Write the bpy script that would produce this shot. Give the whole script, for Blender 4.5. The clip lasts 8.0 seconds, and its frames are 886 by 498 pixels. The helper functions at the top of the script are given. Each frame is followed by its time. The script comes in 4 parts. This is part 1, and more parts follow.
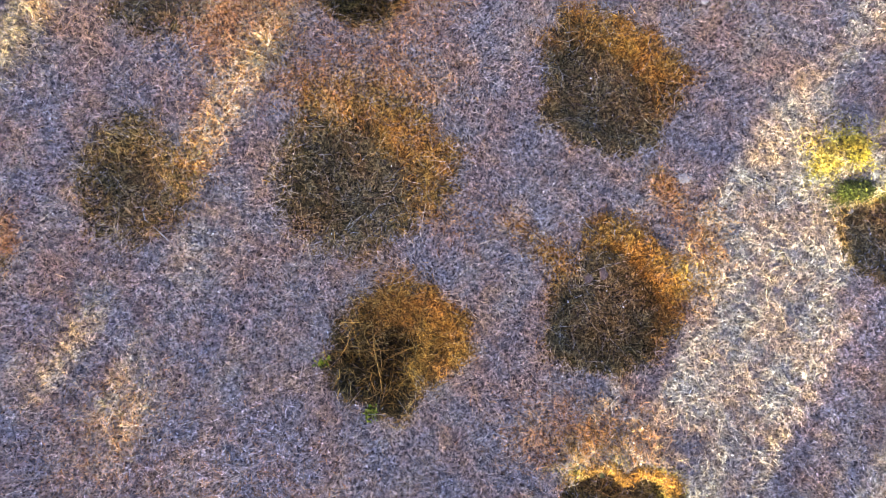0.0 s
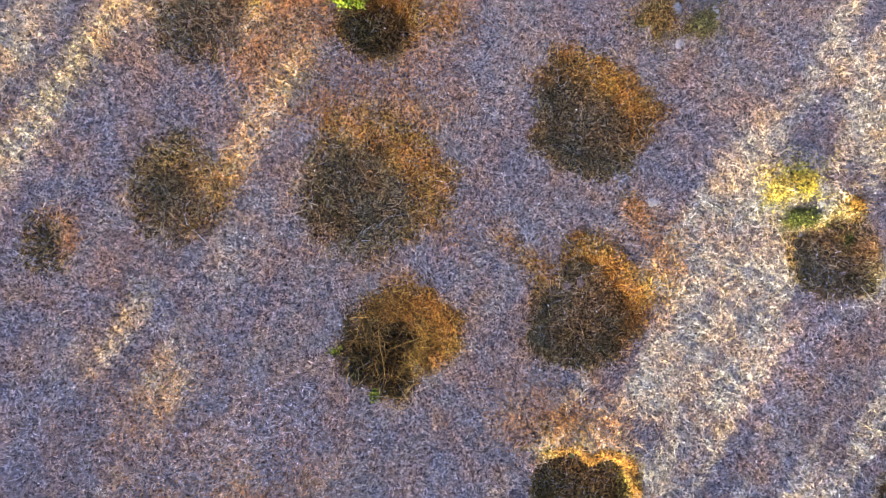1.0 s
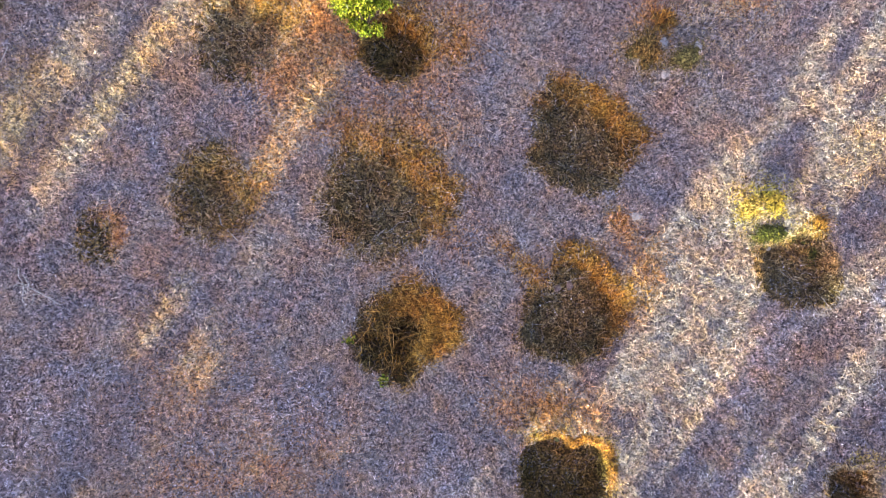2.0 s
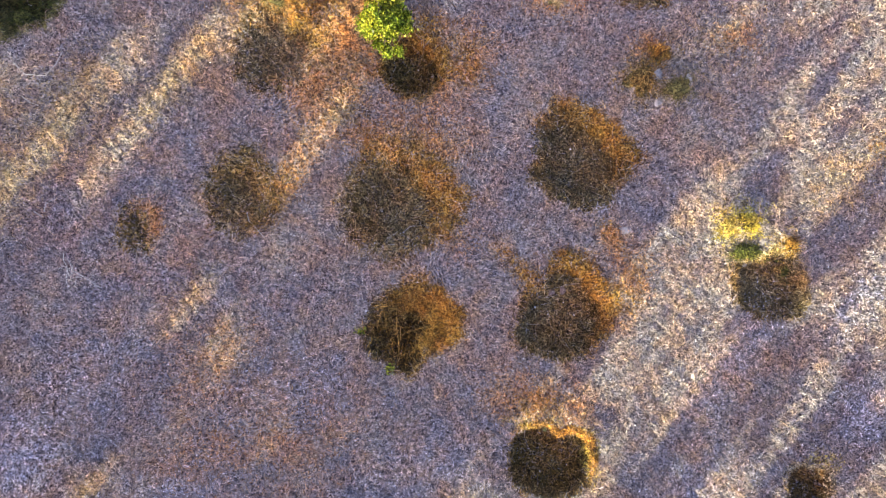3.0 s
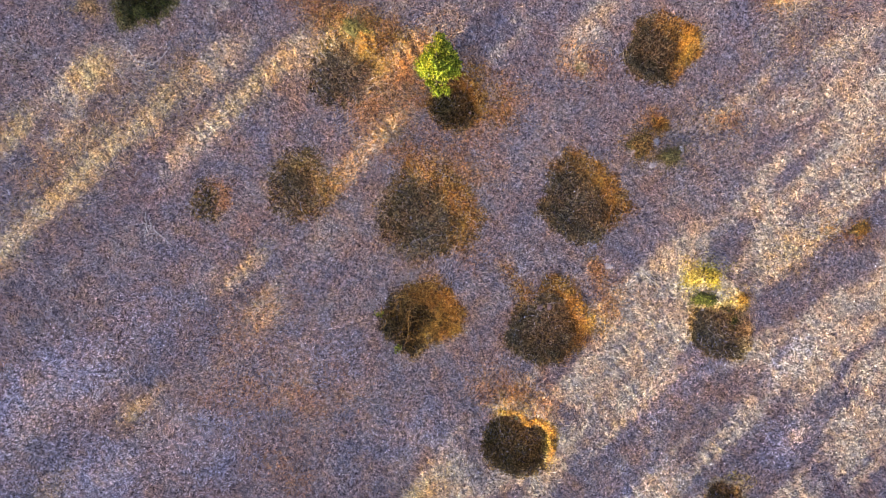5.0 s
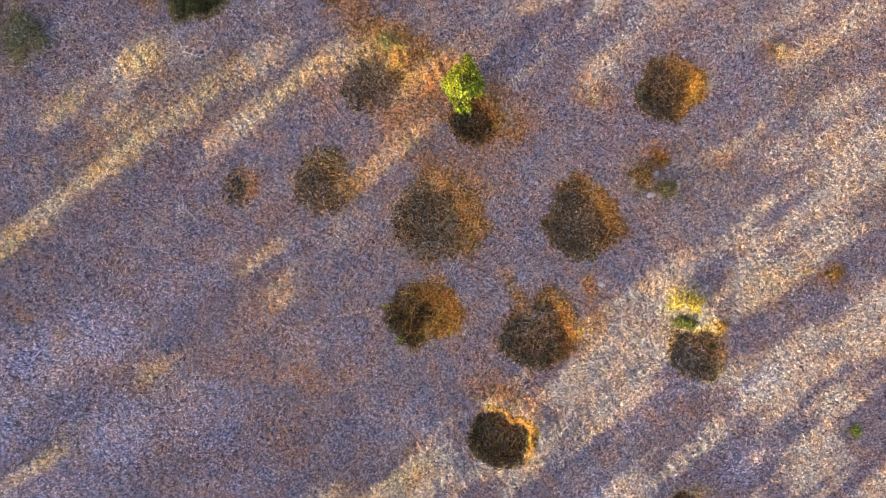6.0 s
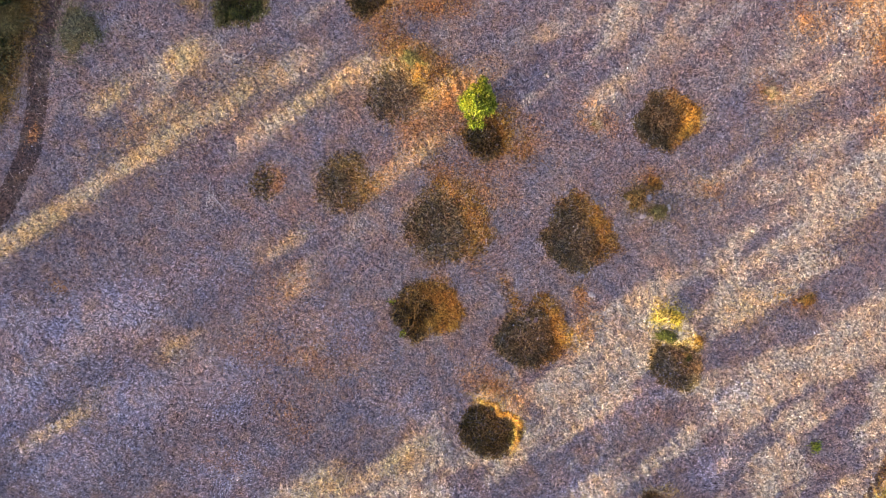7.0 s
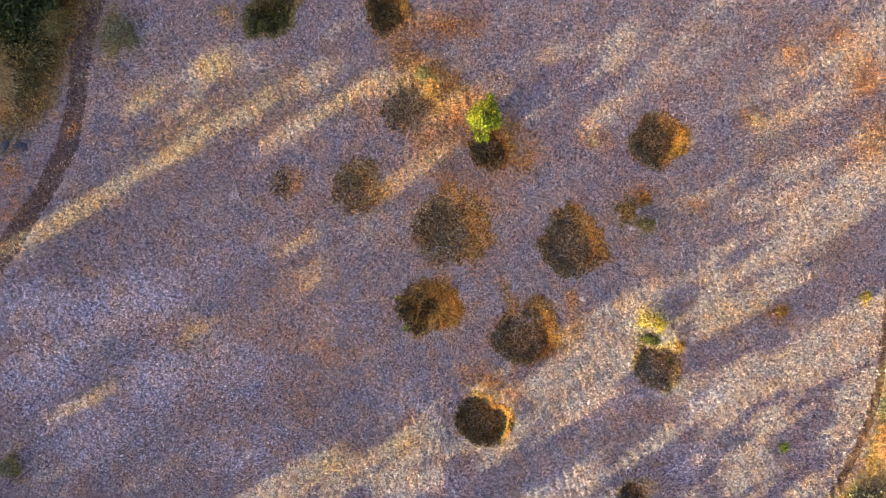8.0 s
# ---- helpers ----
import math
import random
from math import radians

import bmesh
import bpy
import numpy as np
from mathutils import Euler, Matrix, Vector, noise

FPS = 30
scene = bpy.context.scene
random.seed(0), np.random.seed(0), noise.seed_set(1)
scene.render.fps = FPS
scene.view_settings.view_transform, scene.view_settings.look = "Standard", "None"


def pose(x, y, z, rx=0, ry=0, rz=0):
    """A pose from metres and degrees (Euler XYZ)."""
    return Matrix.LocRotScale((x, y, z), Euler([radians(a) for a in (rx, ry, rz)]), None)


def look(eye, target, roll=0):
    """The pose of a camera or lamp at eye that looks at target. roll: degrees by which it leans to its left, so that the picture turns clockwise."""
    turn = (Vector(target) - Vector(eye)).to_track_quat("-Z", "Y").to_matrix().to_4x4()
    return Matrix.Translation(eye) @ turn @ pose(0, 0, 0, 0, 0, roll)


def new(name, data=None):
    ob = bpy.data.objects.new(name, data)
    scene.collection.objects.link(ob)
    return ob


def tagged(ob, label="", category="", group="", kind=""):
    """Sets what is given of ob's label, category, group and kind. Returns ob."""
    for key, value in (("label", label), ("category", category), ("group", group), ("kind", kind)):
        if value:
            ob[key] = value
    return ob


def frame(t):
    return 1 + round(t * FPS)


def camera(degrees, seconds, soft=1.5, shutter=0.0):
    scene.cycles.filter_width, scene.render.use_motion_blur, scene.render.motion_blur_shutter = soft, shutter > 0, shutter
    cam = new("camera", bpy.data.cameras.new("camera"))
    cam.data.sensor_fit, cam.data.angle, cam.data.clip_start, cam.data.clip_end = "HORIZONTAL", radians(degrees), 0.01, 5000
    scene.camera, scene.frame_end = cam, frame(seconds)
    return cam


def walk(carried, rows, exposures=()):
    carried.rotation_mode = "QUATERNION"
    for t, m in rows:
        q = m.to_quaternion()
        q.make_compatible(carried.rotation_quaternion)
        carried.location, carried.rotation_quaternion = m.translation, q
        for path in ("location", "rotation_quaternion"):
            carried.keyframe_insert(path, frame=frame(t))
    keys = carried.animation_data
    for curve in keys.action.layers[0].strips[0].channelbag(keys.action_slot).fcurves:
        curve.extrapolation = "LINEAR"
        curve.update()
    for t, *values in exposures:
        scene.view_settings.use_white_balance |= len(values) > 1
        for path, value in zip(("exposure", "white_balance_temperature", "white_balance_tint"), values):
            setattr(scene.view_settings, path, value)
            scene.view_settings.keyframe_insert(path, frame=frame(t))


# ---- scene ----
cam = camera(75.0, 8.0, soft=0.35)
# seconds, x, y, height, pitch, roll, heading
ROWS = [
    (0, -0.0, -0.0, 7.498, 3.397, -1.348, 0.0),
    (0.5, 0.073, 0.161, 8.13, 2.462, -0.916, 0.655),
    (1, 0.142, 0.306, 8.711, 1.71, -0.466, 1.811),
    (1.5, 0.189, 0.415, 9.268, 1.139, 0.025, 2.724),
    (1.7, 0.183, 0.449, 9.485, 0.986, 0.133, 2.975),
    (3, 0.061, 0.602, 10.797, 0.426, 0.25, 5.94),
    (3.5, -0.017, 0.666, 11.323, 0.206, 0.251, 7.558),
    (4, -0.085, 0.734, 11.832, -0.103, 0.279, 8.674),
    (4.2, -0.117, 0.773, 12.033, -0.216, 0.325, 9.501),
    (5.3, -0.311, 1.009, 13.365, -0.769, 0.649, 16.836),
    (5.5, -0.36, 1.032, 13.56, -0.87, 0.644, 17.927),
    (6, -0.479, 1.083, 14.095, -0.903, 0.608, 20.522),
    (6.5, -0.547, 1.106, 14.705, -0.814, 0.72, 22.559),
    (7, -0.603, 1.103, 15.315, -0.734, 0.778, 24.623),
    (7.5, -0.674, 1.099, 15.936, -0.643, 0.762, 26.329),
    (8, -0.735, 1.08, 16.558, -0.577, 0.684, 26.868),
]
walk(cam, [(t, pose(x, y, z, 0, 0, h) @ pose(0, 0, 0, p, 0, 0) @ pose(0, 0, 0, 0, r, 0)) for t, x, y, z, p, r, h in ROWS],
     exposures=[(0.0, 2.42, 5930, 35), (3.5, 2.29, 6220, 40), (8.0, 2.19, 6620, 44)])

# ---- light ----
SUN_TURN, SUN_RISE = 57.0, 17.0            # heading in which the light travels, height of the sun
UX, UY = math.cos(radians(SUN_TURN)), math.sin(radians(SUN_TURN))
RISE = math.tan(radians(SUN_RISE))
world = bpy.data.worlds.new("sky")
scene.world = world
world.use_nodes = True
sky = world.node_tree.nodes.new("ShaderNodeTexSky")
sky.sky_type, sky.sun_disc = "NISHITA", False
sky.sun_elevation, sky.sun_rotation = radians(SUN_RISE), radians(213)
sky.dust_density = 3.0
world.node_tree.links.new(sky.outputs[0], world.node_tree.nodes["Background"].inputs[0])
world.node_tree.nodes["Background"].inputs[1].default_value = 0.13
sun = new("sun", bpy.data.lights.new("sun", "SUN"))
sun.data.energy, sun.data.angle, sun.data.color = 5.0, radians(0.45), (0.97, 1.0, 0.44)
sun.matrix_world = look((-30 * UX, -30 * UY, 30 * RISE), (0, 0, 0))


# ---- materials ----
def material(name, rough=0.9):
    m = bpy.data.materials.new(name)
    m.use_nodes = True
    b = m.node_tree.nodes["Principled BSDF"]
    b.inputs["Roughness"].default_value = rough
    b.inputs["Specular IOR Level"].default_value = 0.2
    return m, m.node_tree, b


def node(nt, kind, **sets):
    n = nt.nodes.new(kind)
    for k, v in sets.items():
        n.inputs[k.replace("_", " ")].default_value = v
    return n


def ramp(nt, fac, stops, interpolation="LINEAR"):
    r = nt.nodes.new("ShaderNodeValToRGB")
    r.color_ramp.interpolation = interpolation
    while len(r.color_ramp.elements) < len(stops):
        r.color_ramp.elements.new(0.5)
    for e, (p, c) in zip(r.color_ramp.elements, stops):
        e.position, e.color = p, (*c, 1)
    nt.links.new(fac, r.inputs[0])
    return r.outputs[0]


def mix(nt, fac, a, b, how="MIX"):
    n = nt.nodes.new("ShaderNodeMix")
    n.data_type, n.blend_type = "RGBA", how
    for sock, v in ((n.inputs[0], fac), (n.inputs[6], a), (n.inputs[7], b)):
        if hasattr(v, "links"):
            nt.links.new(v, sock)
        else:
            sock.default_value = v if not isinstance(v, tuple) else (*v, 1)
    return n.outputs[2]


def noisy(nt, scale, detail=4.0, rough=0.6, coords=None, stretch=None):
    n = node(nt, "ShaderNodeTexNoise", Scale=scale, Detail=detail, Roughness=rough)
    tc = nt.nodes.new("ShaderNodeTexCoord")
    src = tc.outputs["Object"]
    if stretch:
        mp = nt.nodes.new("ShaderNodeMapping")
        mp.inputs["Rotation"].default_value[2] = radians(stretch[0])
        mp.inputs["Scale"].default_value = (stretch[1], 1, 1)
        nt.links.new(src, mp.inputs[0])
        src = mp.outputs[0]
    nt.links.new(src, n.inputs["Vector"])
    return n.outputs["Fac"]


def straw_ground(name, dark, mid, pale, tint, fine=1.0):
    """Matted stalks: streaks in several headings over broad stains."""
    m, nt, b = material(name, 0.95)
    streak = None
    for k, turn in enumerate((10, 48, 95, 140)):
        f = noisy(nt, 22 * fine, 3, 0.65, stretch=(turn + 7 * k, 5.0))
        if streak is None:
            streak = f
        else:
            mx = nt.nodes.new("ShaderNodeMath")
            mx.operation = "MAXIMUM"
            nt.links.new(streak, mx.inputs[0]), nt.links.new(f, mx.inputs[1])
            streak = mx.outputs[0]
    col = ramp(nt, streak, ((0.42, dark), (0.58, mid), (0.74, pale)))
    broad = ramp(nt, noisy(nt, 0.55, 5, 0.6), ((0.42, (0, 0, 0)), (0.68, (1, 1, 1))))
    col = mix(nt, broad, col, mix(nt, 1.0, col, tint, "MULTIPLY"))
    hue = ramp(nt, noisy(nt, 1.9, 6, 0.68), ((0.36, (0.82, 0.93, 1.08)), (0.47, (0.97, 1.0, 1.02)), (0.56, (1.08, 0.96, 0.9)), (0.66, (1.2, 1.02, 0.74))))
    clump = ramp(nt, noisy(nt, 13, 3, 0.65), ((0.36, (0.48, 0.47, 0.48)), (0.5, (1, 1, 1)), (0.64, (1.42, 1.41, 1.37))))
    grain = ramp(nt, noisy(nt, 27, 2, 0.6), ((0.37, (0.22, 0.21, 0.21)), (0.47, (0.92, 0.92, 0.92)), (0.64, (1.42, 1.4, 1.36))))
    for layer in (hue, clump, grain):
        col = mix(nt, 1.0, col, layer, "MULTIPLY")
    nt.links.new(col, b.inputs["Base Color"])
    bump = node(nt, "ShaderNodeBump", Strength=0.9, Distance=0.03)
    nt.links.new(streak, bump.inputs["Height"])
    nt.links.new(bump.outputs[0], b.inputs["Normal"])
    return m


def strand(name, stops, rough=0.8, through_light=0.0, cool=(0.9, 0.92, 0.95), warm=(1.12, 1.0, 0.85)):
    """Many loose pieces in one mesh: each takes its own colour."""
    m, nt, b = material(name, rough)
    geo = nt.nodes.new("ShaderNodeNewGeometry")
    col = ramp(nt, geo.outputs["Random Per Island"], stops)
    broad = ramp(nt, noisy(nt, 0.5, 5, 0.62), ((0.36, cool), (0.52, (1, 1, 1)), (0.66, warm)))
    hue = ramp(nt, noisy(nt, 1.9, 6, 0.68), ((0.36, (0.82, 0.93, 1.08)), (0.47, (0.97, 1.0, 1.02)), (0.56, (1.08, 0.96, 0.9)), (0.66, (1.2, 1.02, 0.74))))
    clump = ramp(nt, noisy(nt, 13, 3, 0.65), ((0.36, (0.48, 0.47, 0.48)), (0.5, (1, 1, 1)), (0.64, (1.42, 1.41, 1.37))))
    speck = ramp(nt, noisy(nt, 27, 2, 0.6), ((0.37, (0.22, 0.21, 0.21)), (0.47, (0.92, 0.92, 0.92)), (0.64, (1.42, 1.4, 1.36))))
    for layer in (broad, hue, clump, speck):
        col = mix(nt, 1.0, col, layer, "MULTIPLY")
    nt.links.new(col, b.inputs["Base Color"])
    if through_light:
        tr = nt.nodes.new("ShaderNodeBsdfTranslucent")
        nt.links.new(col, tr.inputs[0])
        ms = nt.nodes.new("ShaderNodeMixShader")
        ms.inputs[0].default_value = through_light
        nt.links.new(b.outputs[0], ms.inputs[1]), nt.links.new(tr.outputs[0], ms.inputs[2])
        nt.links.new(ms.outputs[0], nt.nodes["Material Output"].inputs["Surface"])
    return m


def stone_material(name, a, c):
    m, nt, b = material(name, 0.85)
    nt.links.new(ramp(nt, noisy(nt, 14, 6, 0.65), ((0.35, a), (0.65, c))), b.inputs["Base Color"])
    bump = node(nt, "ShaderNodeBump", Strength=0.6, Distance=0.02)
    nt.links.new(noisy(nt, 40, 5, 0.7), bump.inputs["Height"])
    nt.links.new(bump.outputs[0], b.inputs["Normal"])
    return m


M_GROUND = straw_ground("matted_dry_grass", (0.05, 0.042, 0.04), (0.19, 0.159, 0.152), (0.36, 0.305, 0.285), (1.0, 0.88, 0.8))
M_FLOOR = straw_ground("pit_litter", (0.035, 0.022, 0.007), (0.15, 0.098, 0.034), (0.29, 0.19, 0.075), (0.9, 0.82, 0.75), 1.3)
M_WALL = straw_ground("sunlit_pit_earth", (0.04, 0.022, 0.008), (0.17, 0.088, 0.022), (0.34, 0.18, 0.05), (0.8, 0.85, 0.7), 1.3)
M_MOUND = straw_ground("mossy_earth", (0.03, 0.028, 0.012), (0.11, 0.095, 0.035), (0.26, 0.22, 0.09), (0.9, 0.9, 0.8), 1.5)
M_PATH = straw_ground("trodden_earth", (0.02, 0.015, 0.012), (0.065, 0.048, 0.039), (0.16, 0.12, 0.1), (1.0, 0.84, 0.72), 1.8)
M_TRACK = straw_ground("worn_brown_earth", (0.03, 0.02, 0.013), (0.09, 0.06, 0.04), (0.18, 0.122, 0.085), (1.0, 0.84, 0.72), 1.8)
M_STRAW = strand("dry_stalks", ((0.0, (0.11, 0.091, 0.087)), (0.3, (0.21, 0.176, 0.167)), (0.65, (0.3, 0.252, 0.239)), (0.9, (0.37, 0.313, 0.286)), (1.0, (0.5, 0.44, 0.385))), 0.7, 0.0, (0.9, 0.95, 1.02), (1.1, 0.95, 0.82))
M_TAWNY = strand("tawny_sun_grass", ((0.0, (0.07, 0.045, 0.018)), (0.5, (0.33, 0.235, 0.11)), (1.0, (0.6, 0.46, 0.25))), 0.7)
M_MAUVE = strand("mauve_grass", ((0.0, (0.1, 0.07, 0.066)), (0.5, (0.27, 0.2, 0.196)), (1.0, (0.42, 0.325, 0.315))), 0.8)
M_GREYLIFT = strand("grey_shade_lift", ((0.0, (0.14, 0.123, 0.123)), (0.5, (0.42, 0.37, 0.38)), (1.0, (0.66, 0.6, 0.61))), 0.8)
M_PEATSHADE = strand("peat_and_shade", ((0.0, (0.012, 0.008, 0.002)), (0.6, (0.055, 0.036, 0.007)), (1.0, (0.14, 0.098, 0.022))), 0.9)
M_BLEACHED = strand("bleached_stalks", ((0.0, (0.3, 0.3, 0.3)), (1.0, (0.8, 0.8, 0.78))), 0.7)
M_GAPSHADE = strand("gap_shade", ((0.0, (0.01, 0.008, 0.007)), (1.0, (0.06, 0.04, 0.03))), 0.9)
M_STEM = strand("long_tan_stems", ((0.0, (0.2, 0.135, 0.09)), (0.5, (0.36, 0.27, 0.185)), (0.85, (0.46, 0.38, 0.29)), (1.0, (0.62, 0.55, 0.45))), 0.6)
M_OCHRE = strand("ochre_bracken", ((0.0, (0.035, 0.016, 0.002)), (0.4, (0.185, 0.086, 0.009)), (0.78, (0.37, 0.18, 0.019)), (1.0, (0.58, 0.34, 0.06))), 0.7)
M_RUST = strand("rusty_litter", ((0.0, (0.13, 0.055, 0.018)), (0.5, (0.42, 0.195, 0.065)), (1.0, (0.64, 0.38, 0.16))), 0.7)
M_BROWN = strand("brown_olive_growth", ((0.0, (0.014, 0.01, 0.003)), (0.4, (0.1, 0.064, 0.013)), (0.8, (0.3, 0.175, 0.035)), (1.0, (0.5, 0.34, 0.11))), 0.8)
M_OLIVE = strand("olive_moss", ((0.0, (0.04, 0.04, 0.012)), (0.5, (0.13, 0.11, 0.03)), (1.0, (0.25, 0.22, 0.07))), 0.8)
M_YELLOW = strand("yellow_moss", ((0.0, (0.08, 0.058, 0.006)), (0.5, (0.26, 0.2, 0.022)), (1.0, (0.48, 0.38, 0.07))), 0.7)
M_BRIGHTMOSS = strand("bright_yellow_moss", ((0.0, (0.12, 0.09, 0.006)), (0.5, (0.38, 0.3, 0.02)), (1.0, (0.62, 0.52, 0.07))), 0.7)
M_MOSS = strand("dark_moss", ((0.0, (0.014, 0.02, 0.003)), (0.5, (0.055, 0.064, 0.008)), (1.0, (0.14, 0.15, 0.024))), 0.7)
M_GOLD = strand("gold_sun_grass", ((0.0, (0.12, 0.075, 0.008)), (0.5, (0.44, 0.31, 0.03)), (1.0, (0.78, 0.64, 0.17))), 0.7)
M_HERB = strand("green_herb", ((0.0, (0.03, 0.036, 0.012)), (0.5, (0.105, 0.115, 0.045)), (1.0, (0.26, 0.25, 0.14))), 0.6)
M_LITTER = strand("brown_litter", ((0.0, (0.04, 0.026, 0.008)), (0.5, (0.17, 0.112, 0.038)), (0.9, (0.32, 0.215, 0.08)), (1.0, (0.46, 0.36, 0.19))), 0.8)
M_LEAF = strand("fresh_leaves", ((0.0, (0.03, 0.065, 0.004)), (0.5, (0.19, 0.265, 0.012)), (1.0, (0.54, 0.55, 0.05))), 0.45, 0.35)
M_DARKLEAF = strand("dark_leaves", ((0.0, (0.01, 0.02, 0.004)), (0.6, (0.028, 0.052, 0.011)), (1.0, (0.075, 0.095, 0.02))), 0.55, 0.2)
M_GREYTWIG = strand("grey_twigs", ((0.0, (0.2, 0.19, 0.17)), (1.0, (0.5, 0.48, 0.42))), 0.8)
M_TANTWIG = strand("tan_twigs", ((0.0, (0.08, 0.055, 0.025)), (0.6, (0.25, 0.18, 0.08)), (1.0, (0.48, 0.37, 0.19))), 0.8)
M_DRYTWIG = strand("dry_bush_twigs", ((0.0, (0.13, 0.1, 0.035)), (0.6, (0.3, 0.225, 0.085)), (1.0, (0.48, 0.38, 0.17))), 0.8)
# earth darkened to paint shade in an undercut wall and a deep pit
M_EARTHSHADE = stone_material("shade_dark_earth", (0.022, 0.014, 0.006), (0.065, 0.042, 0.018))
M_BARK = stone_material("bark", (0.06, 0.045, 0.03), (0.16, 0.12, 0.09))
M_STONE = stone_material("pale_stone", (0.4, 0.35, 0.3), (0.65, 0.6, 0.52))
M_GREYSTONE = stone_material("grey_stone", (0.2, 0.19, 0.17), (0.42, 0.4, 0.36))
M_PINKSTONE = stone_material("pink_stone", (0.14, 0.095, 0.07), (0.27, 0.19, 0.15))
M_DRIFTWOOD = stone_material("bleached_wood", (0.28, 0.28, 0.25), (0.5, 0.5, 0.45))
M_LICHEN = stone_material("lichened_stone", (0.13, 0.14, 0.04), (0.27, 0.27, 0.1))
M_DARKSTONE = stone_material("dark_stone", (0.015, 0.018, 0.022), (0.06, 0.065, 0.075))

# ---- the lie of the land ----
rng = np.random.default_rng(7)
WAVES = [(rng.uniform(0.25, 1.6), rng.uniform(0, 6.28), rng.uniform(0, 6.28)) for _ in range(14)]
TUFTS = [(rng.uniform(13, 34), rng.uniform(0, 6.28), rng.uniform(0, 6.28)) for _ in range(12)]
FINE = [(rng.uniform(3, 12), rng.uniform(0, 6.28), rng.uniform(0, 6.28)) for _ in range(14)]


# heaps of dug earth: place, spread, height
MOUNDS = [(5.64, 2.0, 0.18, 0.24), (5.2, 1.66, 0.24, 0.1), (6.22, 1.6, 0.2, 0.13), (6.75, 1.1, 0.25, 0.1), (2.05, -2.15, 0.3, 0.12), (3.05, -2.4, 0.22, 0.12), (3.36, 4.12, 0.2, 0.16), (3.98, 4.06, 0.16, 0.16), (-1.2, 2.65, 0.35, 0.1), (7.5, -2.5, 0.3, 0.12), (-3.4, 5.2, 0.4, 0.12), (3.3, 0.3, 0.3, 0.1)]


def swell(x, y):
    z = sum(0.011 / f * np.sin(f * (x * math.cos(a) + y * math.sin(a)) + p) for f, a, p in WAVES)
    for mx, my, mr, mh in MOUNDS:
        z = z + mh * np.exp(-((x - mx) ** 2 + (y - my) ** 2) / (2 * mr * mr))
    z = z + sum(0.0056 * np.sin(f * (x * math.cos(a) + y * math.sin(a)) + p) for f, a, p in TUFTS)
    return z + sum(0.016 / f * np.sin(f * (x * math.cos(a) + y * math.sin(a)) + p) for f, a, p in FINE)


class Pit:
    """A dug hollow: steep on the side that faces the sun, easing out on the other."""
    def __init__(self, x, y, rx, ry, turn, depth, wall, seed, ease=1.0, rough=0.075, notch=(), soft=0.05):
        self.notch, self.soft = notch, soft
        self.x, self.y, self.rx, self.ry, self.turn = x, y, rx, ry, radians(turn)
        self.depth, self.wall, self.ease, self.seed = depth, wall, ease, seed
        r = np.random.default_rng(seed)
        self.lobes = [(k, rough * r.uniform(0.3, 1.2) * (1.0 if k < 5 else 0.45), r.uniform(0, 6.28)) for k in (2, 3, 4, 5, 7, 11, 17)]

    def edge(self, a):
        e = 1 + sum(s * np.cos(k * a + p) for k, s, p in self.lobes)
        for at, deep, wide in self.notch:
            d = np.angle(np.exp(1j * (a - radians(at))))
            e = e - deep * np.exp(-(d / wide) ** 2)
        return e

    def near(self, x, y):
        dx, dy = x - self.x, y - self.y
        c, s = math.cos(self.turn), math.sin(self.turn)
        px, py = (dx * c + dy * s) / self.rx, (-dx * s + dy * c) / self.ry
        a = np.arctan2(py, px)
        return np.hypot(px, py) / self.edge(a), a

    def drop(self, x, y, grow=0.0, more=0.0):
        r, a = self.near(x, y)
        back = (1 - np.cos(a + self.turn - radians(SUN_TURN))) / 2
        w = self.wall * (1 + self.ease * back)
        q = np.clip((1 + grow - r) / w, 0, 1)
        return (self.depth + more) * q * q * (3 - 2 * q) * (0.92 + 0.08 * np.clip(1 - r, 0, 1))

    def at(self, r, a):
        """The place at share r of the way to the rim, in the pit's own heading a."""
        e = self.edge(a) * r
        px, py = self.rx * e * np.cos(a), self.ry * e * np.sin(a)
        c, s = math.cos(self.turn), math.sin(self.turn)
        return self.x + px * c - py * s, self.y + px * s + py * c


